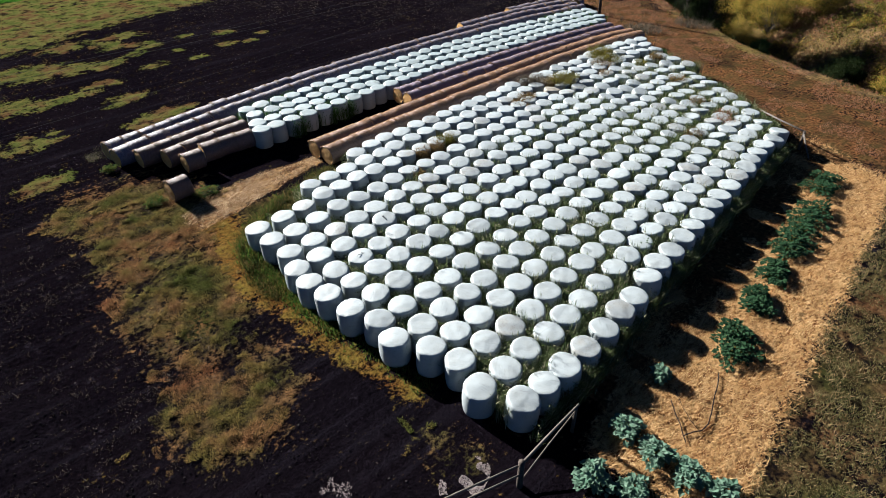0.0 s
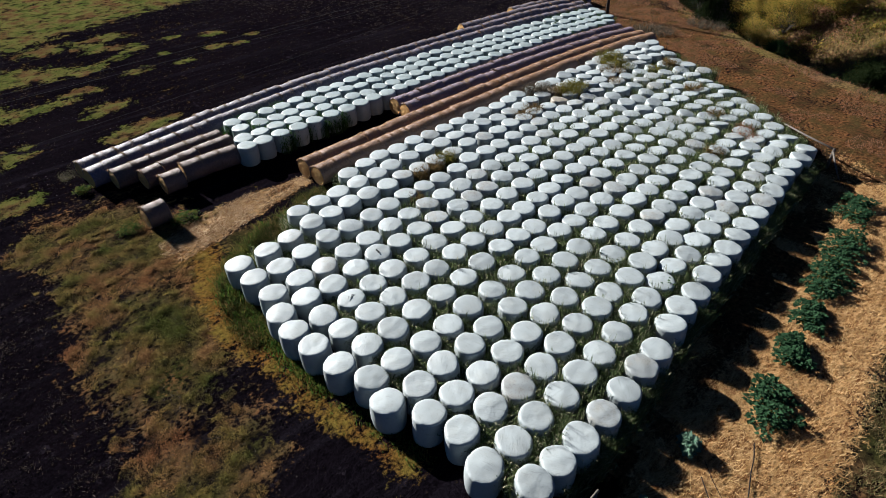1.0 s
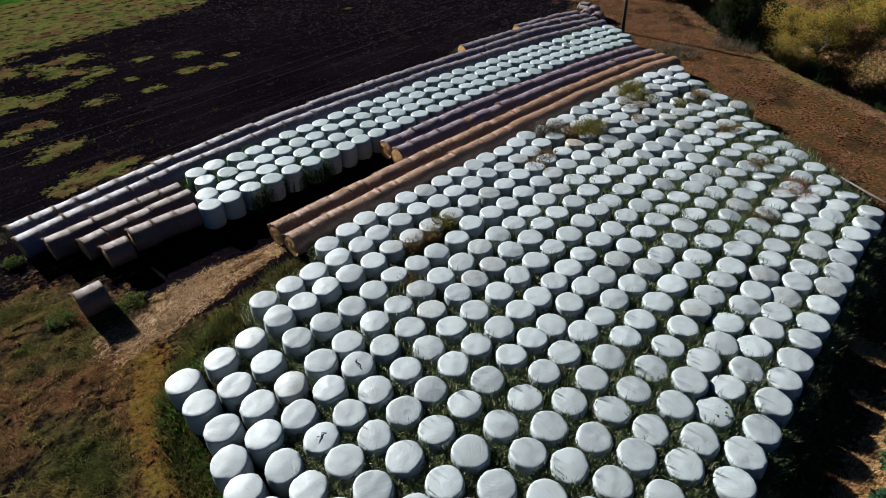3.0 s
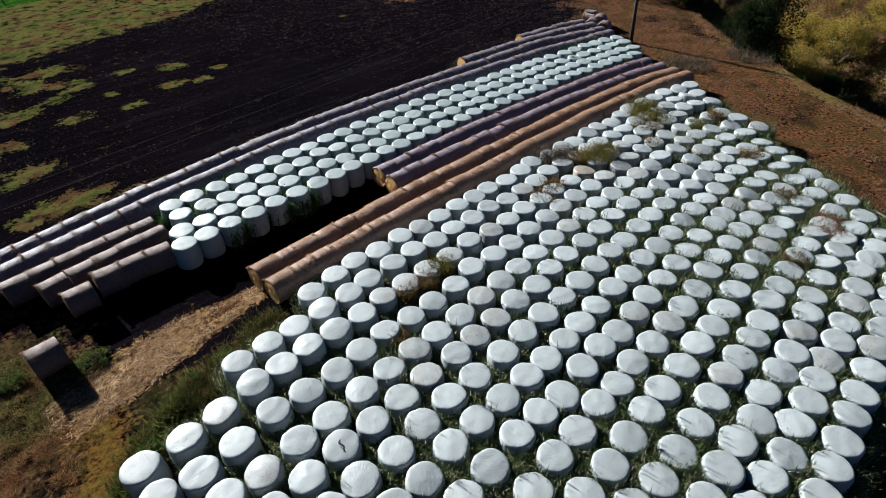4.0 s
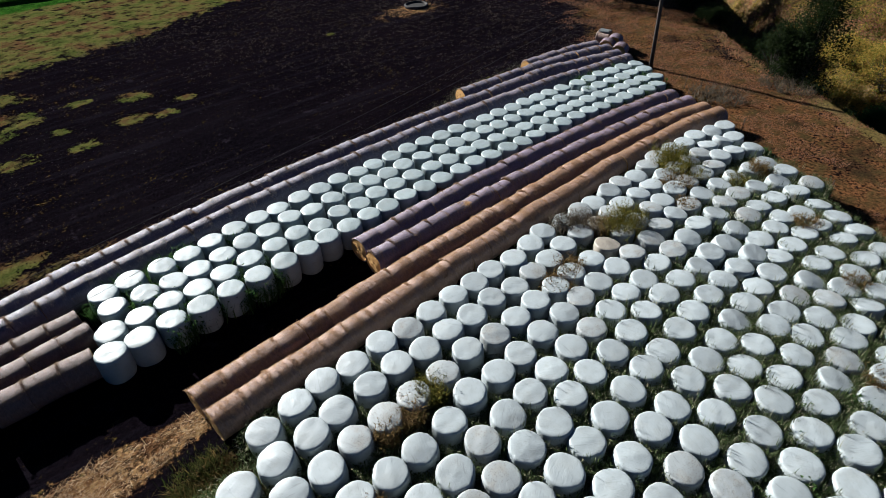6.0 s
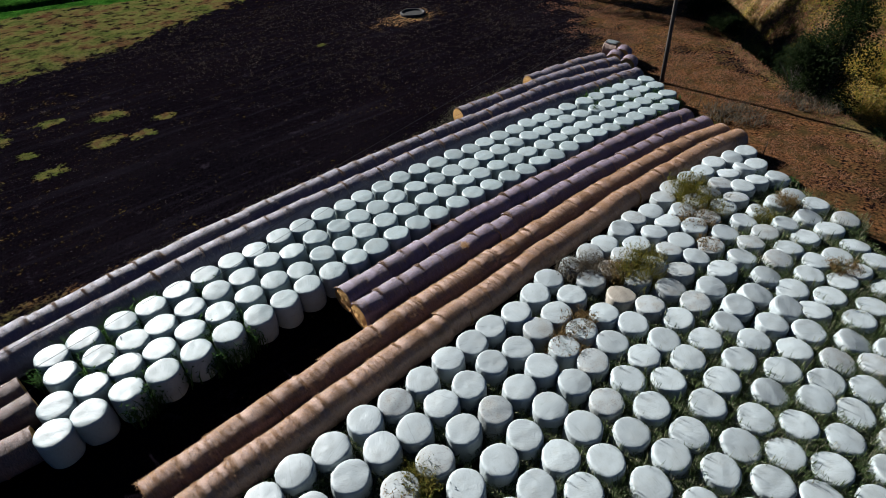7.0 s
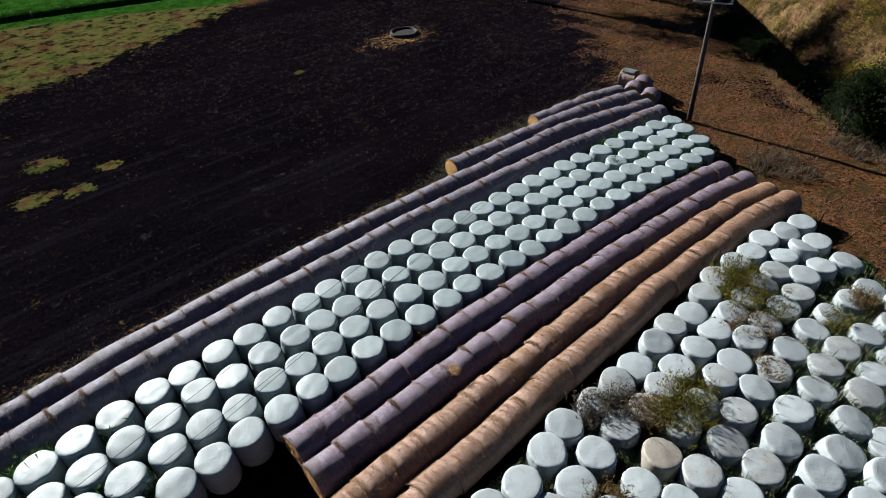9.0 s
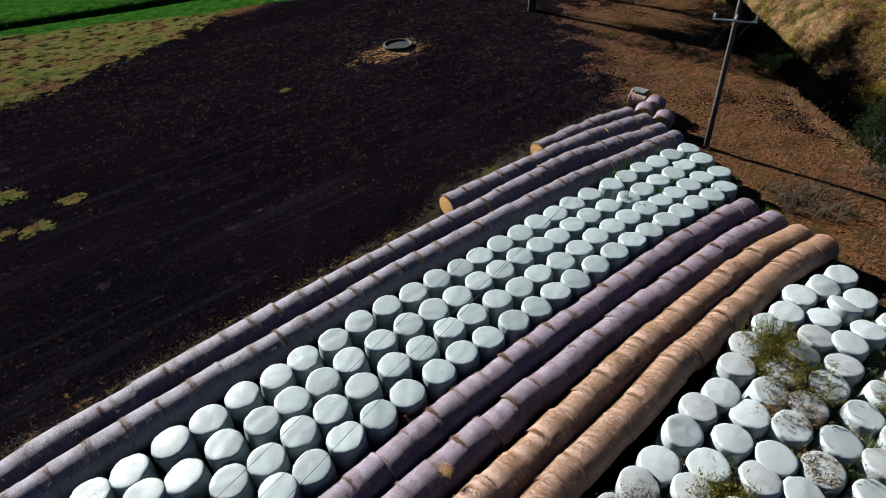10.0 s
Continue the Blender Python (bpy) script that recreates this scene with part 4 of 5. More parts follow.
# ---- pole with its crossarm and wires ----
def power_pole():
    foot, top = Vector((55.45, 35.5, -0.3)), Vector((55.75, 36.15, 9.6))
    pole = new("power_pole", mesh_bm("power_pole", tube([foot, foot.lerp(top, 0.35), foot.lerp(top, 0.7), top], [0.16, 0.145, 0.125, 0.11], 12), BARK))
    tagged(pole, "weathered timber power pole with a steel crossarm", "power pole")
    c = foot.lerp(top, 0.745)
    d = Vector((0.42, -0.9, 0)).normalized()
    arm = tube([c - d * 1.05 + Vector((-0.14, 0, 0)), c + d * 1.05 + Vector((-0.14, 0, 0))], [0.055, 0.055], 4)
    part("crossarm", mesh_bm("crossarm", arm, STEEL, False), pole, "pale galvanised steel crossarm")
    ins = lathe([(0.0, 0.0), (0.022, 0.0), (0.022, 0.05), (0.075, 0.06), (0.055, 0.10), (0.075, 0.12), (0.05, 0.17), (0.065, 0.19), (0.03, 0.25), (0.0, 0.26)], 12)
    me = mesh_bm("insulator", ins, CERAMIC)
    tips = []
    for s in (-0.98, 0.05, 0.98):
        p = c + d * s + Vector((-0.14, 0, 0.05))
        part("insulator", me, pole, "white ceramic insulator", Matrix.Translation(p))
        tips.append(p + Vector((0, 0, 0.24)))
    for tip, end in zip(tips, ((-20.0, 18.3, 12.2), (-20.0, 17.6, 12.2), (-20.0, 22.2, 8.4))):
        e = Vector(end)
        pts = []
        for i in range(41):
            s = i / 40
            q = tip.lerp(e, s)
            q.z -= 4 * 0.8 * s * (1 - s)
            pts.append(q)
        tagged(new("power_line", mesh_bm("power_line", tube(pts, [0.0045] * 41, 5), WIRE)), "thin sagging grey power line", "power line", "power lines")


power_pole()


# ---- fences at the stand's corners ----
def post(x, y, h, r, lean=0.0, name="fence_post", label="dark weathered wooden fence post"):
    rng = random.Random(int(x * 100))
    ob = new(name, mesh_bm(name, tube([(0, 0, -0.1), (0.01, 0.01, h * 0.5), (lean, 0.02, h)], [r, r * rng.uniform(0.9, 1.05), r * 0.92], 9), BARK))
    ob.location = (x, y, float(ground_z(x, y)))
    return tagged(ob, label, "fence post", "fence posts")


def rail(a, b, r, label, name="fence_rail"):
    a, b = Vector(a), Vector(b)
    mid = a.lerp(b, 0.5) + Vector((0, 0.02, -0.02))
    return tagged(new(name, mesh_bm(name, tube([a, mid, b], [r, r * 0.95, r * 0.8], 8), RAIL)), label, "fence rail", "fence rails")


post(8.12, 5.65, 1.32, 0.11)
post(10.95, 5.75, 1.25, 0.07)
rail((8.12, 5.65, 1.25), (11.15, 5.80, 1.22), 0.055, "grey timber rail between two fence posts")
rail((8.2, 5.66, 0.25), (10.9, 5.76, 1.1), 0.028, "thin diagonal stay in a fence corner")
rail((8.10, 5.70, 1.15), (4.2, 7.0, 1.10), 0.035, "pale round fence rail running off the corner post")
rail((8.10, 5.62, 0.75), (4.2, 6.9, 0.70), 0.032, "pale round fence rail running off the corner post")
post(37.9, 8.55, 1.25, 0.09)
rail((37.9, 8.55, 1.2), (39.5, 11.9, 1.12), 0.06, "pale grey rail lying against a corner post")
rail((37.9, 8.6, 1.1), (36.9, 7.6, 0.1), 0.05, "grey brace leaning against a corner post")
for x, y in ((45.9, 19.1), (49.8, 25.6), (53.4, 31.5)):
    post(x, y, 0.95, 0.025, 0.08, "fence_stake", "thin pale stake in dry grass")


# ---- weeds, grass and bushes ----
def weeds_between_bales():
    rng = np.random.default_rng(3)
    at = np.array(BIG_AT)
    pieces = []
    n = 420000
    x, y = rng.uniform(8.0, 47.0, n), rng.uniform(6.2, 27.0, n)
    d = np.full(n, 9.0)
    for ax, ay in at:
        near = np.flatnonzero((np.abs(x - ax) < 1.1) & (np.abs(y - ay) < 1.1))
        d[near] = np.minimum(d[near], np.hypot(x[near] - ax, y[near] - ay))
    patch = value_noise(x, y, 4.0, 31) * 0.6 + value_noise(x, y, 1.3, 32) * 0.4
    thick = np.interp(y - 0.06 * x, [5, 15, 19, 22, 26], [1.0, 1.0, 0.75, 0.45, 0.3])
    keep = (d > 0.54) & (d < 1.0) & (x > 9.3 + 0.35 * rng.random(n)) & (y > 7.3 + (x - 9.8) * 0.095) & (rng.random(n) < thick * (0.35 + patch))
    x, y, patch, thick = x[keep], y[keep], patch[keep], thick[keep]
    m = len(x)
    tall = rng.uniform(0.72, 1.12, m) * (0.58 + 0.42 * thick + 0.3 * (patch - 0.5))
    rank = (rng.random(m) < 0.014 + 0.055 * (patch > 0.47)) & (thick > 0.6) & (x > 11.5)
    tall = np.where(rank, rng.uniform(1.2, 1.55, m), tall)
    pieces.append(blades(np.stack([x, y, np.zeros(m)], 1), tall, np.where(rank, rng.uniform(0.012, 0.024, m), rng.uniform(0.010, 0.022, m)), np.where(rank, rng.uniform(0.01, 0.10, m), rng.uniform(0.05, 0.35, m)), rng))
    # small leaves and seed heads give the stems body
    head = np.repeat(np.flatnonzero(rank), 2)
    n = len(head)
    pieces.append(blades(np.stack([x[head] + rng.normal(0, 0.03, n), y[head] + rng.normal(0, 0.03, n), tall[head] * 0.76], 1), rng.uniform(0.2, 0.42, n), rng.uniform(0.012, 0.024, n), rng.uniform(0.0, 0.25, n), rng))
    k = rng.choice(np.flatnonzero(~rank), m * 4)
    up = tall[k] * rng.uniform(0.6, 1.0, len(k)) ** 0.6
    base = np.stack([x[k] + rng.normal(0, 0.06, len(k)), y[k] + rng.normal(0, 0.06, len(k)), up], 1)
    pieces.append(blades(base, rng.uniform(0.035, 0.10, len(k)), rng.uniform(0.018, 0.040, len(k)), rng.uniform(0.5, 2.2, len(k)), rng))
    v, f = joined(pieces)
    tagged(new("weeds", mesh_np("weeds", v, f, GRASS)), "rank green weeds and grass between the wrapped bales", "weeds", kind="stuff")


def weeds_in_narrow_stand():
    rng = np.random.default_rng(33)
    x, y = rng.uniform(14, 52, 40000), rng.uniform(31.6, 38.0, 40000)
    d = np.full(len(x), 9.0)
    for row in NARROW_ROWS:
        for ax, ay in row:
            d = np.minimum(d, np.hypot(x - ax, y - ay))
    thick = np.maximum(np.interp(x, [14, 15.5, 20, 23, 44, 50, 52], [0.1, 0.55, 0.5, 0.05, 0.05, 0.6, 0.8]), 0.04)
    keep = (d > 0.56) & (d < 0.9) & (value_noise(x, y, 1.1, 37) > 1 - thick)
    x, y = x[keep], y[keep]
    m = len(x)
    h = rng.uniform(0.6, 1.25, m)
    k = rng.integers(0, m, m * 4)
    q = rng.uniform(0.35, 1.0, m * 4)
    v, f = joined([blades(np.stack([x, y, np.zeros(m)], 1), h, rng.uniform(0.02, 0.04, m), rng.uniform(0.05, 0.4, m), rng),
                   blades(np.stack([x[k], y[k], h[k] * q], 1), rng.uniform(0.05, 0.15, m * 4), rng.uniform(0.03, 0.07, m * 4), rng.uniform(0.6, 1.8, m * 4), rng)])
    tagged(new("weeds", mesh_np("weeds", v, f, LEAFY)), "green weeds grown up between silage bales", "weeds", kind="stuff")


weeds_in_narrow_stand()


def edge_grass():
    BIG_XY = np.array(BIG_AT)
    rng = np.random.default_rng(4)
    pieces = []
    n = 17000
    s = rng.random(n)
    x = 9.5 + 27.0 * s
    y = 7.1 + 2.65 * s - 0.55 - np.abs(rng.normal(0, 0.27, n))
    h = rng.uniform(0.3, 1.0, n) * np.where(y > 6.4 + 2.65 * s - 0.45, 1.0, 0.5)
    keep = rng.random(n) < 0.05 + 1.5 * value_noise(x, y, 1.1, 41) ** 2
    keep &= ~((x < 12.0) & (rng.random(n) < 0.85))
    x, y, h = x[keep], y[keep], h[keep]
    pieces.append(blades(np.stack([x, y, np.zeros(len(x))], 1), h, rng.uniform(0.012, 0.028, len(x)), rng.uniform(0.15, 0.6, len(x)), rng, rng.normal(-1.2, 0.9, len(x))))
    k = rng.integers(0, len(x), 42000)
    q = rng.uniform(0.35, 1.0, len(k))
    pieces.append(blades(np.stack([x[k], y[k], h[k] * q], 1), rng.uniform(0.03, 0.1, len(k)), rng.uniform(0.016, 0.036, len(k)), rng.uniform(0.6, 1.8, len(k)), rng))
    v, f = joined(pieces)
    tagged(new("edge_grass", mesh_np("edge_grass", v, f, GRASS)), "tall seeding grass along the edge of the wrapped bales", "grass", kind="stuff")
    n = 9000
    s = rng.random(n)
    x = np.interp(s, [0, 0.4, 0.75, 1], [8.7, 7.6, 7.7, 11.4]) - np.abs(rng.normal(0, 0.35, n)) + 0.25
    y = np.interp(s, [0, 0.55, 0.75, 1], [10.5, 19.5, 23.0, 26.2]) + rng.normal(0, 0.2, n)
    h = rng.uniform(0.08, 0.30, n) * np.interp(s, [0, 0.5, 0.75, 1.0], [0.6, 0.9, 1.9, 1.9])
    keep = rng.random(n) < 0.15 + 0.9 * value_noise(x, y, 1.6, 43)
    x, y, h = x[keep], y[keep], h[keep]
    v, f = blades(np.stack([x, y, np.zeros(len(x))], 1), h, rng.uniform(0.02, 0.045, len(x)), rng.uniform(0.2, 0.8, len(x)), rng)
    n = 30000
    s = rng.random(n)
    x = np.interp(s, [0, 0.25, 0.5, 0.8, 1], [7.3, 8.0, 9.6, 12.6, 15.4]) + rng.normal(0, 0.35, n)
    y = np.interp(s, [0, 0.25, 0.5, 0.8, 1], [19.0, 23.0, 24.6, 25.9, 26.7]) + rng.normal(0, 0.38, n)
    keep = (rng.random(n) < 0.12 + 1.25 * value_noise(x, y, 1.2, 44)) & (np.array([np.min(np.hypot(BIG_XY[:, 0] - p, BIG_XY[:, 1] - q)) for p, q in zip(x, y)]) > 0.6)
    x, y, s = x[keep], y[keep], s[keep]
    m = len(x)
    tuft = blades(np.stack([x, y, np.zeros(m)], 1), rng.uniform(0.12, 0.5, m) * (0.4 + 0.8 * value_noise(x, y, 0.6, 45)) * np.interp(s, [0, 0.3, 1], [0.55, 1.0, 1.0]), rng.uniform(0.014, 0.034, m), rng.uniform(0.2, 1.0, m), rng)
    tagged(new("tuft_band", mesh_np("tuft_band", tuft[0], tuft[1], TUFT)), "dry olive and green grass tufts beside the wrapped bales", "grass", kind="stuff")
    tagged(new("lush_grass", mesh_np("lush_grass", v, f, LUSH)), "fresh green grass at the foot of the bales", "grass", kind="stuff")


def turf_blades():
    rng = np.random.default_rng(5)
    n = 620000
    x, y = rng.uniform(-5, 12, n), rng.uniform(8, 34, n)
    z = ground_zones(x, y)
    keep = (z["turf"] - 0.35 * (z["moss"] > 0.55) + value_noise(x, y, 0.7, 51) * 0.5 + value_noise(x, y, 0.28, 52) * 0.4 + value_noise(x, y, 1.7, 54) * 0.5 - 0.70 > 0.52) & ~((x > 8) & (y < 27) & (y > 7)) & ~((x > 6.0) & (y > 32))
    x, y = x[keep], y[keep]
    m = len(x)
    v, f = blades(np.stack([x, y, ground_z(x, y) - 0.01], 1), rng.uniform(0.02, 0.065, m) * (0.4 + 3.2 * value_noise(x, y, 0.4, 57) ** 2), rng.uniform(0.014, 0.036, m), rng.uniform(0.3, 1.8, m), rng)
    tagged(new("turf", mesh_np("turf", v, f, TURF)), "short patchy green and brown turf on dark soil", "grass", kind="stuff")
    n = 110000
    x, y = rng.uniform(8, 40, n), rng.uniform(-6, 3, n)
    z = ground_zones(x, y)
    keep = (z["straw"] < 0.5) & (value_noise(x, y, 0.5, 55) > 0.3)
    x, y = x[keep], y[keep]
    m = len(x)
    v, f = blades(np.stack([x, y, ground_z(x, y) - 0.01], 1), rng.uniform(0.04, 0.16, m) * (0.4 + 1.2 * value_noise(x, y, 0.8, 58)), rng.uniform(0.014, 0.035, m), rng.uniform(0.3, 1.6, m), rng)
    tagged(new("rough_grass", mesh_np("rough_grass", v, f, ROUGH)), "rough olive grass beside the straw mulch", "grass", kind="stuff")
    n = 130000
    x, y = rng.uniform(-14, 80, n), rng.uniform(4, 75, n)
    wild = np.maximum(step(x + 0.6 * (y - 45), 30, 52), 0.75 * step(blob(x, y, 1.6, 21, 4.5, 9.0), 0.25, 0.6))
    keep = ~((x > 6) & (x < 55) & (y < 42)) & ~((x > 6) & (x < 46 + 0.45 * (y - 24)) & (y < 42)) & (x < np.interp(y, LIP_Y, LIP_X)) & (rng.random(n) < (0.05 + 0.55 * wild) * (0.2 + 1.3 * value_noise(x, y, 2.2, 53) * value_noise(x, y, 0.7, 56)))
    x, y = x[keep], y[keep]
    m = len(x)
    k = np.repeat(np.arange(m), 5)
    p = np.stack([x[k] + rng.normal(0, 0.09, 5 * m), y[k] + rng.normal(0, 0.09, 5 * m)], 1)
    v, f = blades(np.column_stack([p, ground_z(p[:, 0], p[:, 1]) - 0.01]), rng.uniform(0.03, 0.13, 5 * m), rng.uniform(0.015, 0.04, 5 * m), rng.uniform(0.4, 1.8, 5 * m), rng)
    tagged(new("tussocks", mesh_np("tussocks", v, f, TUSSOCK)), "grey-brown dead tussocks on dark soil", "grass", kind="stuff")


def strip_grass():
    """Short grey-green grass on the strip between the tilled soil and the outer hay row."""
    rng = np.random.default_rng(15)
    n = 90000
    x = rng.uniform(5, 56, n)
    mid = np.interp(x, [5, 14.5, 21.7, 31.0, 39.0, 41.0, 48.0, 56.0], [38.6, 39.9, 40.75, 41.0, 40.8, 42.0, 42.3, 41.6])
    y = mid + np.abs(rng.normal(0, 0.55, n)) * np.where(rng.random(n) < 0.85, 1, -0.3)
    keep = rng.random(n) < 1.5 * value_noise(x, y, 1.5, 151) * value_noise(x, y, 0.5, 152) + 0.05
    x, y = x[keep], y[keep]
    m = len(x)
    v, f = blades(np.stack([x, y, ground_z(x, y) - 0.01], 1), rng.uniform(0.03, 0.13, m), rng.uniform(0.016, 0.04, m), rng.uniform(0.3, 1.8, m), rng)
    tagged(new("strip_grass", mesh_np("strip_grass", v, f, STRIP)), "thin grey-green grass strip beside the outer hay row", "grass", kind="stuff")


def clods():
    """Crumbs of dark soil, each a squashed eight-sided lump."""
    rng = np.random.default_rng(9)
    n = 60000
    x, y = rng.uniform(-16, 66, n), rng.uniform(4, 78, n)
    z = ground_zones(x, y)
    yard = (x > 6) & (x < 55) & (y < 42)
    dense = 1 - np.clip(np.hypot(x - 10, y - 25) / 90, 0, 0.6)
    keep = ~yard & (z["turf"] < 0.55) & (z["rusty"] < 0.6) & (rng.random(n) < dense)
    x, y = x[keep], y[keep]
    m = len(x)
    r = rng.uniform(0.015, 0.05, m)
    a = rng.uniform(0, 6.28, m)
    c = np.stack([x, y, ground_z(x, y) + r * 0.3], 1)
    u = np.stack([np.cos(a), np.sin(a), np.zeros(m)], 1) * r[:, None]
    w = np.stack([-np.sin(a), np.cos(a), np.zeros(m)], 1) * (r * rng.uniform(0.6, 1.0, m))[:, None]
    t = np.stack([np.zeros(m), np.zeros(m), r * rng.uniform(0.5, 0.9, m)], 1)
    v = np.stack([c + u, c + w, c - u, c - w, c + t, c - t], 1).reshape(-1, 3)
    f = np.array([[0, 1, 4], [1, 2, 4], [2, 3, 4], [3, 0, 4], [1, 0, 5], [2, 1, 5], [3, 2, 5], [0, 3, 5]])[None] + (np.arange(m) * 6)[:, None, None]
    tagged(new("soil_crumbs", mesh_np("soil_crumbs", v, f.reshape(-1, 3), CRUMB)), "crumbs and clods of dark tilled soil", "soil", kind="stuff")


def pale_debris(cx, cy, r, n, seed):
    rng = np.random.default_rng(seed)
    a, q = rng.uniform(0, 6.28, n), np.sqrt(rng.random(n)) * r
    x, y = cx + np.cos(a) * q * 1.2, cy + np.sin(a) * q * 0.8
    keep = value_noise(x, y, 0.35, seed) > 0.45
    x, y = x[keep], y[keep]
    m = len(x)
    v, f = blades(np.stack([x, y, ground_z(x, y)], 1), rng.uniform(0.015, 0.045, m), rng.uniform(0.02, 0.06, m), rng.uniform(0.3, 1.6, m), rng)
    tagged(new("pale_debris", mesh_np("pale_debris", v, f, PALE)), "pale bleached chaff lying on dark soil", "debris", kind="stuff")


def litter():
    rng = np.random.default_rng(6)
    for key, n, box, mat, label in (("straw_mulch", 210000, (8, 42, -4, 8.5), FRINGE, "loose golden straw mulch scattered on the ground"),
                                    ("trodden_straw", 60000, (5, 17, 25, 31), LANE, "trodden brown straw beside the hay rows")):
        x, y = rng.uniform(box[0], box[1], n), rng.uniform(box[2], box[3], n)
        keep = ground_zones(x, y)["straw"] > rng.uniform(0.30, 0.62, n)
        x, y = x[keep], y[keep]
        m = len(x)
        clump = value_noise(x, y, 0.6, 61)
        lie = np.where(rng.random(m) < 0.6, -0.5 + rng.normal(0, 0.5, m), rng.uniform(0, 6.28, m))
        v, f = blades(np.stack([x, y, ground_z(x, y)], 1), rng.uniform(0.02, 0.13, m) * (0.3 + 1.2 * clump), rng.uniform(0.010, 0.028, m), np.where(rng.random(m) < 0.4, rng.uniform(0.2, 1.0, m), rng.uniform(1.0, 4.0, m)), rng, lie)
        tagged(new(key, mesh_np(key, v, f, mat)), label, "straw", kind="stuff")
    n = 220000
    x, y = rng.uniform(38, 84, n), rng.uniform(0, 60, n)
    lip = (x - np.interp(y, LIP_Y, LIP_X)) * 0.8
    keep = (lip < 0.3) & (x > 46.5 + (26 - y) * -0.45 + 0.42 * np.clip(y - 38, 0, 40) + rng.normal(0, 1.2, n)) & (value_noise(x, y, 1.4, 63) + 0.5 * value_noise(x, y, 5.0, 64) > 0.74)
    x, y = x[keep], y[keep]
    m = len(x)
    v, f = blades(np.stack([x, y, ground_z(x, y)], 1), rng.uniform(0.03, 0.12, m) * (0.4 + 1.2 * value_noise(x, y, 0.6, 65)), rng.uniform(0.02, 0.045, m), rng.uniform(0.6, 3.0, m), rng)
    pale = rng.random(m) < 0.40
    bits = blades(np.stack([x, y, ground_z(x, y) + 0.02], 1)[pale], rng.uniform(0.03, 0.10, pale.sum()), rng.uniform(0.02, 0.04, pale.sum()), rng.uniform(1.0, 3.5, pale.sum()), rng)
    tagged(new("straw_bits", mesh_np("straw_bits", bits[0], bits[1], PINK)), "loose russet straw bits on trampled ground", "straw", kind="stuff")
    tagged(new("dry_grass", mesh_np("dry_grass", v, f, RUSSET)), "trampled russet dry grass beyond the bales", "grass", kind="stuff")


def bush(x, y, r, h, material, n, label, seed, leaf=0.09, stalky=False, tall=False):
    """A weed or shrub: stems that fan out and a crown of many small leaves in clumps."""
    rng = np.random.default_rng(seed)
    z0 = float(ground_z(x, y)) - 0.03
    clumps = 26 if r < 1.2 else 60
    a, q = rng.uniform(0, 6.28, clumps), np.sqrt(rng.random(clumps))
    c = np.stack([np.cos(a) * q * r * 0.85, np.sin(a) * q * r * 0.85, h * (0.35 + 0.6 * rng.random(clumps)) * (1 - 0.45 * q * q)], 1)
    if tall:
        clumps = 150
        a, q, u = rng.uniform(0, 6.28, clumps), np.sqrt(rng.random(clumps)), rng.uniform(0.08, 0.96, clumps)
        wide = r * (1.05 - 0.75 * u ** 1.6) * (0.85 + 0.25 * np.sin(3 * a + 9 * u))
        c = np.stack([np.cos(a) * q * wide, np.sin(a) * q * wide, h * u], 1)
    k = rng.integers(0, clumps, n)
    p = c[k] + rng.normal(0, 1, (n, 3)) * (np.array([0.2 * r, 0.2 * r, 0.11 * h]) if r < 1.2 else np.array([0.13 * r, 0.13 * r, 0.06 * h]))
    p[:, 2] = np.clip(p[:, 2], 0.03, None)
    v, f = leaves(p, rng.uniform(0.6, 1.4, n) * leaf, rng.uniform(-0.6, 1.3, n), rng.uniform(0, 6.28, n), rng)
    if stalky:
        m = 800
        b = np.stack([rng.normal(0, 0.34 * r, m), rng.normal(0, 0.34 * r, m), np.zeros(m)], 1)
        tall = h * rng.uniform(0.45, 1.0, m)
        first = blades(b, tall, rng.uniform(0.015, 0.035, m), rng.uniform(0.05, 0.75, m) * r / h, rng, np.arctan2(b[:, 1], b[:, 0]) + rng.normal(0, 0.6, m))
        tips = first[0].reshape(m, 5, 3)[rng.integers(0, m, 6500)]
        s = rng.uniform(0.0, 1.0, 6500)[:, None]
        at = tips[:, 2] * (1 - s) + tips[:, 4] * s
        v, f = joined([first, blades(at + rng.normal(0, 0.03, (6500, 3)), rng.uniform(0.03, 0.10, 6500), rng.uniform(0.018, 0.042, 6500), rng.uniform(0.4, 2.0, 6500), rng)])
    name = "shrub" if r > 1.2 else "weed_bush"
    ob = new(name, mesh_np(name, v, f, material))
    ob.location = (x, y, z0)
    stems = bmesh.new()
    for i in range(0, clumps, 2):
        b = tube([(0, 0, -0.05), tuple(c[i] * 0.5 * np.array([0.8, 0.8, 1.1])), tuple(c[i])], [0.018 * r + 0.008, 0.012 * r + 0.005, 0.005], 5)
        me = bpy.data.meshes.new("tmp")
        b.to_mesh(me)
        b.free()
        stems.from_mesh(me)
        bpy.data.meshes.remove(me)
    part("stem", mesh_bm("stem", stems, BARK), ob, "thin brown branching stem")
    return tagged(ob, label, "bush" if r > 1.2 else "weed", "")


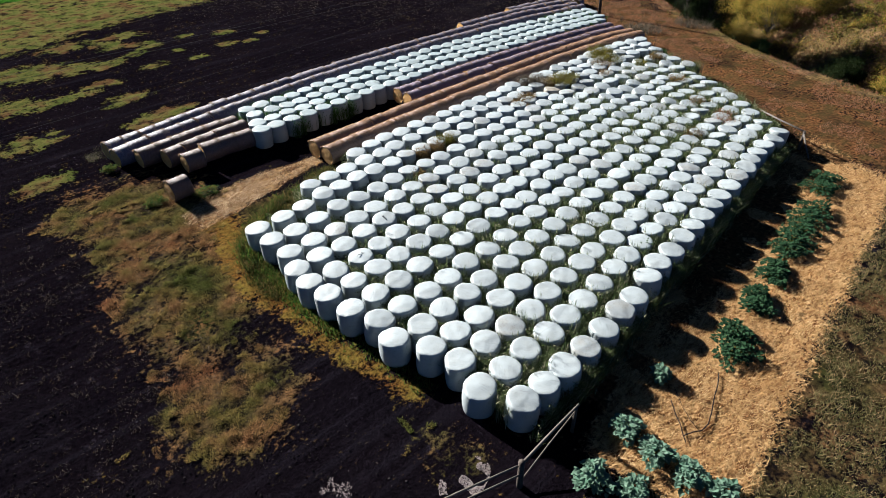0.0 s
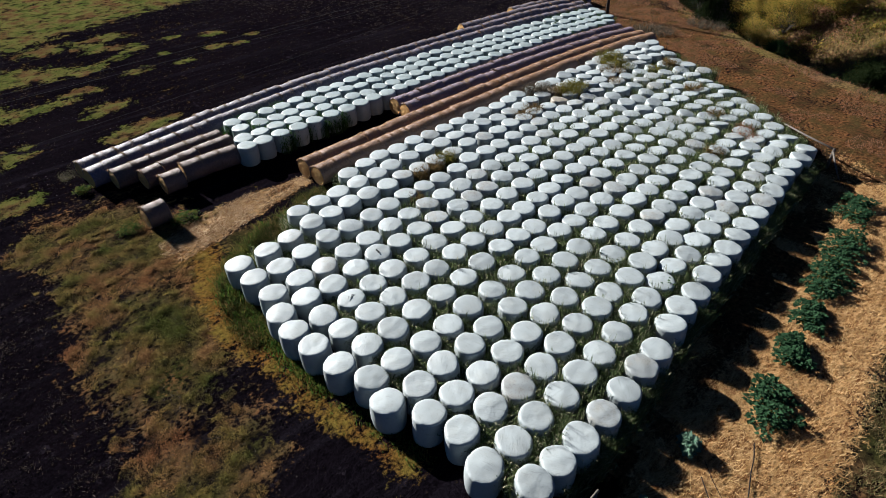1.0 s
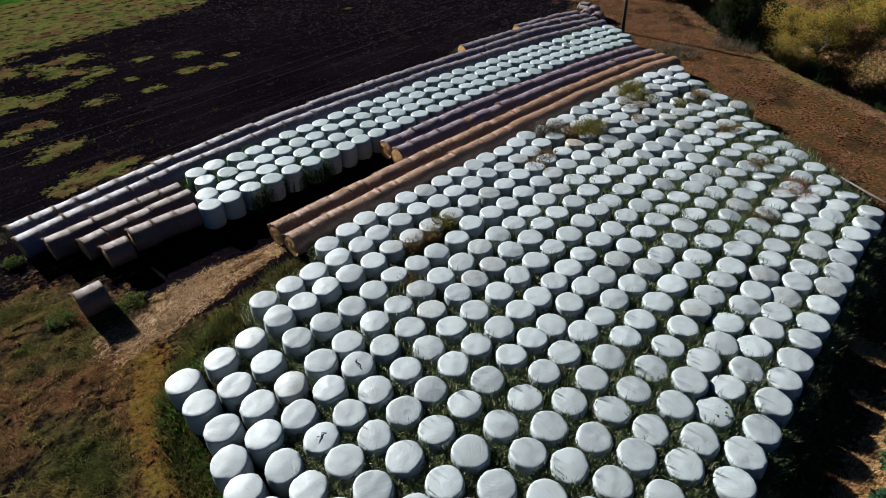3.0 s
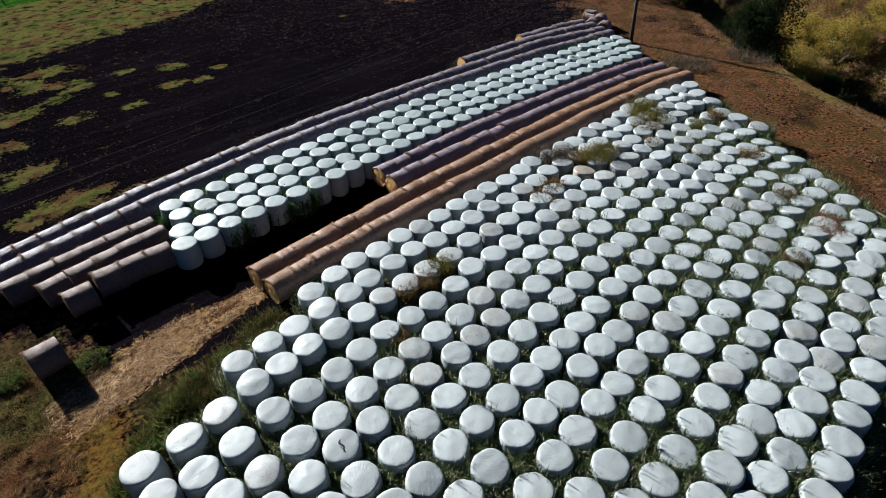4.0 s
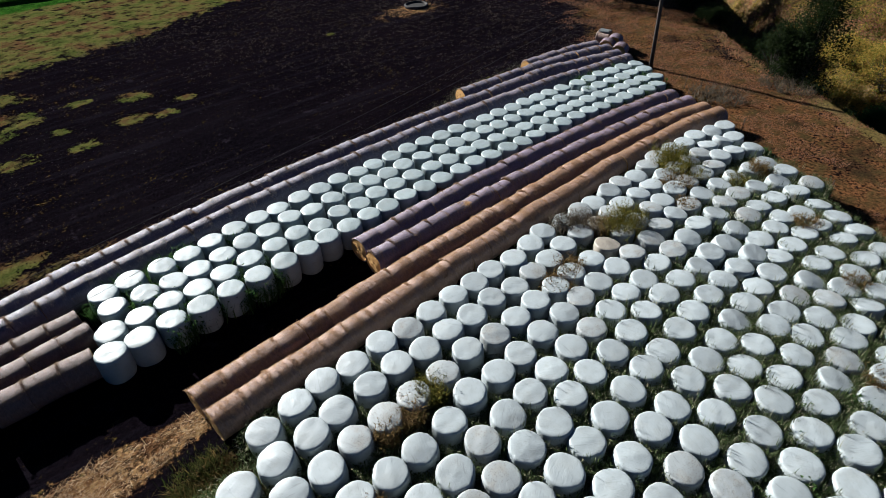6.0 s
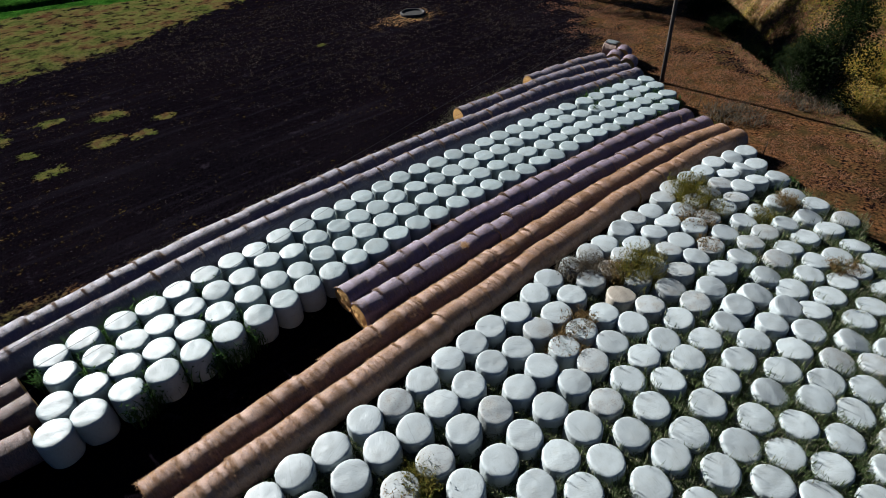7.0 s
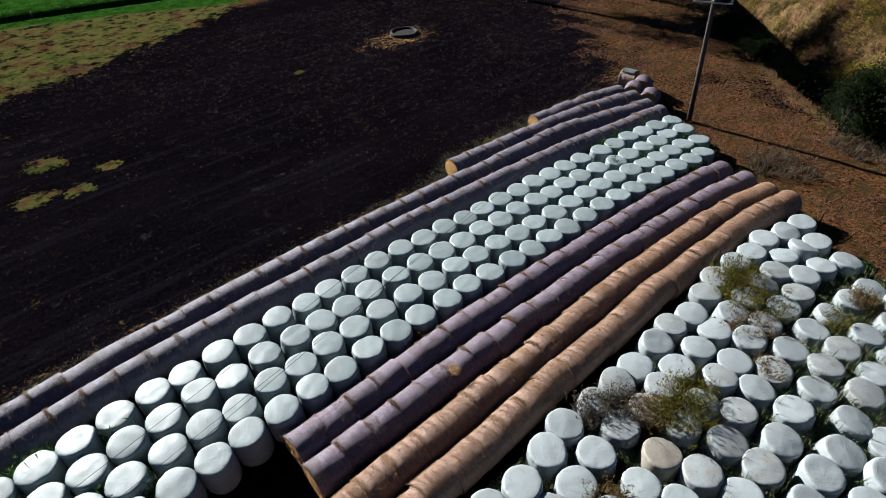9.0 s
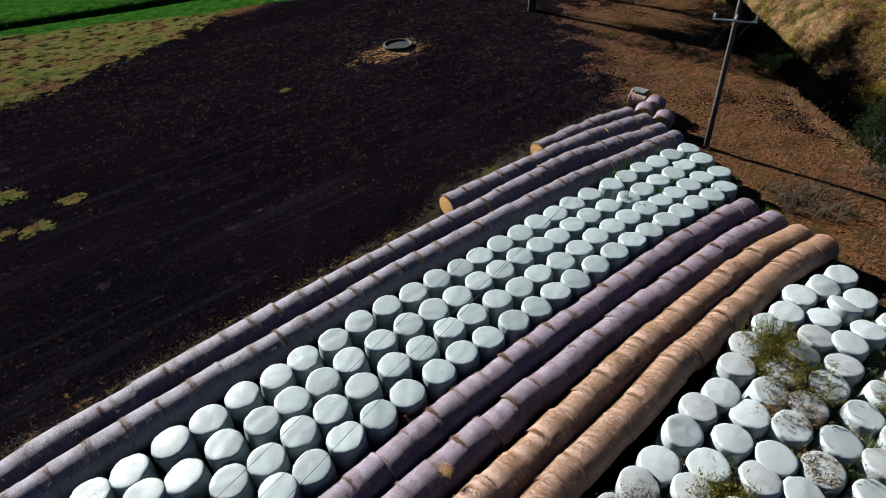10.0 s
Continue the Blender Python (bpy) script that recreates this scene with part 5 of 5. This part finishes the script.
WEEDS = [(42.0, 26.2, 0.95, 1.75, "o"), (40.9, 25.6, 0.85, 1.6, "o"), (41.3, 24.6, 0.75, 1.5, "o"), (39.6, 24.6, 0.8, 1.5, "d"), (33.4, 25.9, 0.7, 1.5, "g"), (32.7, 26.4, 0.6, 1.5, "g"), (34.4, 24.4, 0.9, 1.75, "o"), (35.3, 24.6, 0.8, 1.6, "o"),
         (33.8, 25.0, 0.6, 1.5, "d"), (21.7, 23.6, 0.6, 1.45, "o"), (20.6, 23.3, 0.5, 1.35, "d"), (19.6, 23.3, 0.4, 1.3, "d"), (29.2, 24.0, 0.7, 1.35, "d"), (30.3, 24.3, 0.6, 1.4, "d"),
         (17.7, 21.6, 0.4, 1.25, "d"), (36.4, 12.9, 0.6, 1.35, "p"), (37.3, 13.4, 0.5, 1.35, "p"), (33.0, 13.2, 0.5, 1.45, "d"), (44.0, 22.3, 0.6, 1.6, "d"), (42.2, 22.6, 0.5, 1.4, "o"),
         (27.3, 13.4, 0.6, 1.12, "l"), (28.9, 14.0, 0.7, 1.12, "l"), (30.6, 14.6, 0.7, 1.12, "l"), (29.6, 12.2, 0.6, 1.12, "l"), (31.7, 13.3, 0.6, 1.12, "l"), (26.0, 12.2, 0.5, 1.12, "l"),
         (28.0, 12.0, 0.5, 1.12, "l"), (31.6, 15.9, 0.5, 1.12, "l"), (37.9, 15.6, 0.5, 1.4, "d"), (40.7, 18.6, 0.6, 1.5, "d"), (20.9, 9.1, 0.5, 1.12, "l"), (34.0, 16.9, 0.5, 1.12, "l"),
         (45.6, 24.0, 0.6, 1.12, "l"), (46.4, 23.0, 0.5, 1.12, "l"), (38.3, 23.2, 0.5, 1.35, "d")]
LOOKS = {"o": (OLIVE, "olive yellow weed grown up through the bales"), "g": (GREYWEED, "grey dead weed draped over wrapped bales"), "d": (DRY, "dry brown weed between wrapped bales"),
         "p": (PINK, "russet seeding weed over wrapped bales"), "l": (LEAFY, "leafy green weed between wrapped bales")}

weeds_between_bales()
edge_grass()
turf_blades()
strip_grass()
clods()
pale_debris(7.05, 7.0, 0.8, 4200, 12)
pale_debris(4.0, 9.5, 0.6, 500, 13)
litter()
for i, (x, y, r, h, key) in enumerate(WEEDS):
    bush(x, y, r, h, LOOKS[key][0], 1500, LOOKS[key][1], 100 + i, 0.10, key != "l")
for i, (x, y, r, h) in enumerate(((8.7, 29.6, 0.7, 0.45), (6.2, 30.6, 0.6, 0.4), (5.6, 36.4, 0.5, 0.4), (12.6, 25.9, 0.5, 0.5), (50.6, 29.9, 0.7, 0.8), (9.1, 23.9, 0.6, 0.6))):
    bush(x, y, r, h, LUSH, 700, "low fresh green weed on bare ground", 200 + i, 0.08)


bush(46.1, 34.9, 0.4, 1.45, LEAFY, 700, "green weed grown over a silage bale", 230, 0.07)
bush(30.85, 33.1, 0.35, 0.95, PINK, 900, "russet dead weed between a bale and a hay row", 231, 0.06, True)
bush(44.2, 41.7, 0.6, 0.5, OLIVE, 900, "pale olive grass tussock beside a hay row", 232, 0.06, True)
bush(50.4, 31.5, 0.5, 0.6, LUSH, 700, "low fresh green weed on bare ground", 233, 0.07)


def bale_end_straw(x, y, z, r, seed):
    """A ball of straw added in place of a bale's straw end poking above its row."""
    rng = np.random.default_rng(seed)
    n = 420
    d = rng.normal(0, 1, (n, 3))
    d /= np.linalg.norm(d, axis=1)[:, None]
    p = d * r * rng.uniform(0.2, 0.9, n)[:, None] * np.array([0.8, 1.2, 0.7]) + np.array([0, 0, 0.45 * r])
    v, f = blades(p, rng.uniform(0.02, 0.09, n), rng.uniform(0.008, 0.016, n), rng.uniform(0.5, 3.0, n), rng)
    ob = new("bale_end_straw", mesh_np("bale_end_straw", v, f, FRINGE))
    ob.location = (x, y, z)
    tagged(ob, "golden straw of a bale end showing above a hay row", "straw")


bale_end_straw(30.28, 30.52, 1.2, 0.26, 240)


def leafy_plant(x, y, r, h, material, n, size, label, category, seed, group):
    """A mound of broad leaves on short stalks."""
    rng = np.random.default_rng(seed)
    a, q = rng.uniform(0, 6.28, n), np.sqrt(rng.random(n))
    edge = 0.75 + 0.25 * np.sin(3 * a + seed) + 0.12 * np.sin(7 * a + seed * 2)
    p = np.stack([np.cos(a) * q * r * edge, np.sin(a) * q * r * edge, h * (1 - 0.6 * q * q) * rng.uniform(0.55, 1.05, n)], 1)
    v, f = leaves(p, rng.uniform(0.7, 1.3, n) * size, rng.uniform(-0.4, 0.6, n), a - math.pi / 2 + rng.normal(0, 0.8, n), rng, 0.18)
    ob = new(category.replace(" ", "_"), mesh_np("plant", v, f, material))
    ob.location = (x, y, float(ground_z(x, y)))
    st = blades(np.stack([p[:, 0] * 0.4, p[:, 1] * 0.4, np.zeros(n)], 1), p[:, 2] * 0.95 + 0.02, np.full(n, 0.018), rng.uniform(0.1, 0.5, n), rng, a)
    part("stalk", mesh_np("stalk", st[0], st[1], LUSH), ob)
    return tagged(ob, label, category, group)


for i, (x, y, r) in enumerate(((18.3, 3.6, 1.0), (19.3, 4.0, 0.8), (21.6, 4.1, 0.75), (22.3, 4.4, 0.6), (24.0, 4.4, 0.75), (24.8, 4.7, 0.55), (26.4, 4.8, 0.9), (27.5, 4.9, 1.0), (28.7, 5.1, 1.0), (30.0, 5.2, 1.0), (31.2, 5.2, 1.0), (33.5, 5.8, 1.1), (34.9, 6.0, 0.9))):
    leafy_plant(x, y, r, 0.45, BROADLEAF, 330, 0.17, "sprawling dark green vine with broad leaves on straw", "vine", 300 + i, "vines in the mulch")
for i, (x, y, r) in enumerate(((12.25, 4.5, 0.55), (12.1, 3.3, 0.6), (12.2, 2.15, 0.6), (9.95, 4.2, 0.65), (10.5, 3.1, 0.5), (12.4, 1.15, 0.45), (9.2, 3.2, 0.45), (15.15, 4.9, 0.3))):
    leafy_plant(x, y, r, 0.55, CABBAGE, 210, 0.20, "grey-green leafy cabbage plant on straw mulch", "cabbage plant", 330 + i, "cabbage plants")

def mulch_line(points, r, name, label, category, material):
    p = [(x, y, float(ground_z(x, y)) + 0.09) for x, y in points]
    tagged(new(name, mesh_bm(name, tube(p, [r] * len(p), 7), material)), label, category)


mulch_line([(16.9, 3.5), (16.3, 3.25), (15.8, 3.12), (15.4, 2.98), (15.0, 2.84), (14.5, 2.7), (14.1, 2.72), (13.8, 2.9), (13.45, 3.05)], 0.02, "hose", "dark hose half buried in straw mulch", "hose", RUBBER)
mulch_line([(14.5, 4.1), (14.3, 3.9), (14.05, 3.65), (13.78, 3.32), (13.5, 3.1), (13.26, 2.86)], 0.016, "branch", "thin dark dead branch lying on straw", "branch", RUBBER)
mulch_line([(15.1, 4.3), (14.6, 3.75), (14.2, 3.2), (14.0, 2.75)], 0.010, "branch", "thin dark dead branch lying on straw", "branch", RUBBER)

# shrubs along the creek
for i, (x, y, r, h, key) in enumerate(((61.6, 26.6, 2.7, 8.8, "t"), (60.6, 28.4, 1.6, 4.2, "k"), (64.2, 28.6, 2.2, 7.0, "t"), (68.8, 37.5, 1.6, 1.8, "k"), (71.0, 34.0, 1.8, 2.4, "k"), (65.6, 24.6, 2.5, 4.6, "y"), (67.6, 22.3, 2.6, 4.4, "y"),
                                       (62.2, 22.9, 1.3, 3.4, "g"), (63.6, 21.3, 1.3, 3.4, "g"), (70.0, 25.5, 2.6, 2.8, "y"), (72.5, 30.0, 3.0, 2.2, "y"), (69.5, 18.8, 2.4, 2.6, "y"), (59.4, 14.0, 1.8, 3.0, "k"), (61.5, 12.5, 1.8, 2.6, "k"), (60.0, 8.0, 2.2, 2.6, "y"),
                                       (75.5, 36.5, 2.6, 2.0, "y"), (72.5, 41.0, 2.0, 2.0, "k"), (79.0, 42.0, 2.6, 1.8, "y"), (74.0, 21.0, 2.2, 1.8, "y"), (66.0, 9.5, 2.4, 2.0, "y"))):
    look_ = {"k": (SHRUB_DARK, "dark green bushy shrub in the creek"), "t": (SHRUB_DARK, "tall dark green feathery tree in the creek"), "y": (SHRUB_LIGHT, "yellow-green shrub on the creek bank"), "g": (LEAFY, "fresh green leafy shrub in the creek")}[key]
    bush(x, y, r, h, look_[0], 15000 if key == "t" else 8000, look_[1], 400 + i, 0.15 if key == "t" else 0.12, False, key == "t")


def bank_scrub():
    rng = np.random.default_rng(8)
    for name, mat, seed, label, n in (("bank_scrub", OLIVE, 71, "rough olive scrub on the creek bank", 80000), ("bank_weeds", RUSSET, 72, "dead brown weeds on the creek bank", 160000)):
        x, y = rng.uniform(44, 105, n), rng.uniform(-8, 72, n)
        lip = (x - np.interp(y, LIP_Y, LIP_X)) * 0.8
        keep = (lip > -1.4) & (lip < 24) & (value_noise(x, y, 3.2, seed) * 0.6 + value_noise(x, y, 1.1, seed + 5) * 0.4 > 0.46)
        keep &= ~((lip > 0.2) & (lip < 5.0) & (rng.random(n) < 0.8))
        x, y, lip = x[keep], y[keep], lip[keep]
        m = len(x)
        h = rng.uniform(0.10, 0.34, m) * np.where(lip < 0.2, 0.6, 1.0)
        v, f = blades(np.stack([x, y, ground_z(x, y) - 0.02], 1), h, rng.uniform(0.03, 0.08, m), rng.uniform(0.3, 1.3, m), rng)
        tagged(new(name, mesh_np(name, v, f, mat)), label, "scrub", kind="stuff")
    for mat, label, count, per in ((OLIVE, "olive clumps of scrub on the far creek bank", 620, 70), (RUSSET, "dead russet clumps of scrub on the far creek bank", 800, 80),
                                   (SHRUB_LIGHT, "yellow-green clumps of scrub on the far creek bank", 260, 110), (SHRUB_DARK, "dark green clumps of scrub in the creek", 200, 120)):
        cy = rng.uniform(-6, 66, count)
        off = {SHRUB_DARK: (0.8, 7), SHRUB_LIGHT: (6.5, 19), OLIVE: (7, 24), RUSSET: (9, 44)}[mat]
        cx = np.interp(cy, LIP_Y, LIP_X) + rng.uniform(off[0], off[1], count)
        r, k = rng.uniform(0.25, 0.95, count), np.repeat(np.arange(count), per)
        m = len(k)
        d = rng.normal(0, 0.5, (m, 3)) * r[k][:, None]
        p = np.stack([cx[k] + d[:, 0], cy[k] + d[:, 1], ground_z(cx[k] + d[:, 0], cy[k] + d[:, 1]) + np.abs(d[:, 2]) * 1.2 + 0.03], 1)
        v, f = leaves(p, rng.uniform(0.08, 0.2, m), rng.uniform(-0.4, 1.4, m), rng.uniform(0, 6.28, m), rng)
        tagged(new("scrub_clumps", mesh_np("scrub_clumps", v, f, mat)), label, "scrub", kind="stuff")
    n = 7000
    x, y = rng.uniform(50, 62, n), rng.uniform(18, 34, n)
    keep = (blob(x, y, 53.8, 29.3, 1.6, 2.0) > 0.5) | (blob(x, y, 58.8, 26.5, 1.4, 2.0) > 0.5)
    x, y = x[keep], y[keep]
    m = len(x)
    v, f = blades(np.stack([x, y, ground_z(x, y)], 1), rng.uniform(0.25, 0.7, m), rng.uniform(0.03, 0.07, m), rng.uniform(0.3, 1.4, m), rng)
    tagged(new("dead_brush", mesh_np("dead_brush", v, f, GREYWEED)), "grey dead brush beside the creek", "brush", kind="stuff")


bank_scrub()


# ---- far things ----
def trough():
    bm = lathe([(0.0, 0.02), (1.0, 0.02), (1.04, 0.16), (1.08, 0.24), (1.16, 0.26), (1.24, 0.22), (1.26, 0.08), (1.22, -0.05)], 36, lambda a, z, i: (0.015 * math.sin(3 * a + 1) * (z > 0.1), 0.012 * math.sin(5 * a) * (z > 0.1)))
    ob = new("ring_trough", mesh_bm("ring_trough", bm, CONCRETE))
    ob.location = (53.75, 62.05, float(ground_z(53.75, 62.05)))
    part("water", mesh_bm("water", lathe([(0.0, 0.10), (1.0, 0.10)], 36), RUBBER), ob, "dark water inside the ring")
    tagged(ob, "round grey trough half full of dark water on soil", "trough")


def gum_tree(x, y, h, seed):
    rng = random.Random(seed)
    z0 = float(ground_z(x, y))
    trunk = new("tree", None)
    trunk.location = (x, y, z0)
    stem = [(0, 0, -0.2), (0.05, 0.02, h * 0.2), (0.2, -0.1, h * 0.45), (0.1, 0.2, h * 0.75)]
    part("trunk", mesh_bm("trunk", tube(stem, [0.42, 0.32, 0.25, 0.12], 12), BARK), trunk, "pale grey bark")
    pts = []
    for i in range(14):
        a, q = rng.uniform(0, 6.28), rng.uniform(1.5, 5.0)
        s = Vector(stem[2]).lerp(Vector(stem[3]), rng.random())
        e = s + Vector((math.cos(a) * q, math.sin(a) * q, rng.uniform(0.4, h * 0.3)))
        part("limb", mesh_bm("limb", tube([s, s.lerp(e, 0.5) + Vector((0, 0, 0.3)), e], [0.11, 0.07, 0.03], 7), BARK), trunk)
        pts.append(e)
        pts.append(s.lerp(e, 0.7) + Vector((0, 0, 0.8)))
    r = np.random.default_rng(seed)
    c = np.array([tuple(p) for p in pts])
    n = 14000
    p = c[r.integers(0, len(c), n)] + r.normal(0, 0.8, (n, 3))
    v, f = leaves(p, r.uniform(0.14, 0.3, n), r.uniform(-1.2, 0.6, n), r.uniform(0, 6.28, n), r)
    part("crown", mesh_np("crown", v, f, SHRUB_DARK), trunk, "open crown of dull green leaves")
    tagged(trunk, "tall gum tree with a pale trunk on bare soil", "tree", "trees past the yard")


trough()
gum_tree(68.7, 60.2, 11.0, 1)
gum_tree(75.5, 64.0, 12.0, 2)
for x, y in ((31.0, 95.0), (46.0, 97.2), (18.0, 93.0)):
    post(x, y, 1.2, 0.07, 0.03)
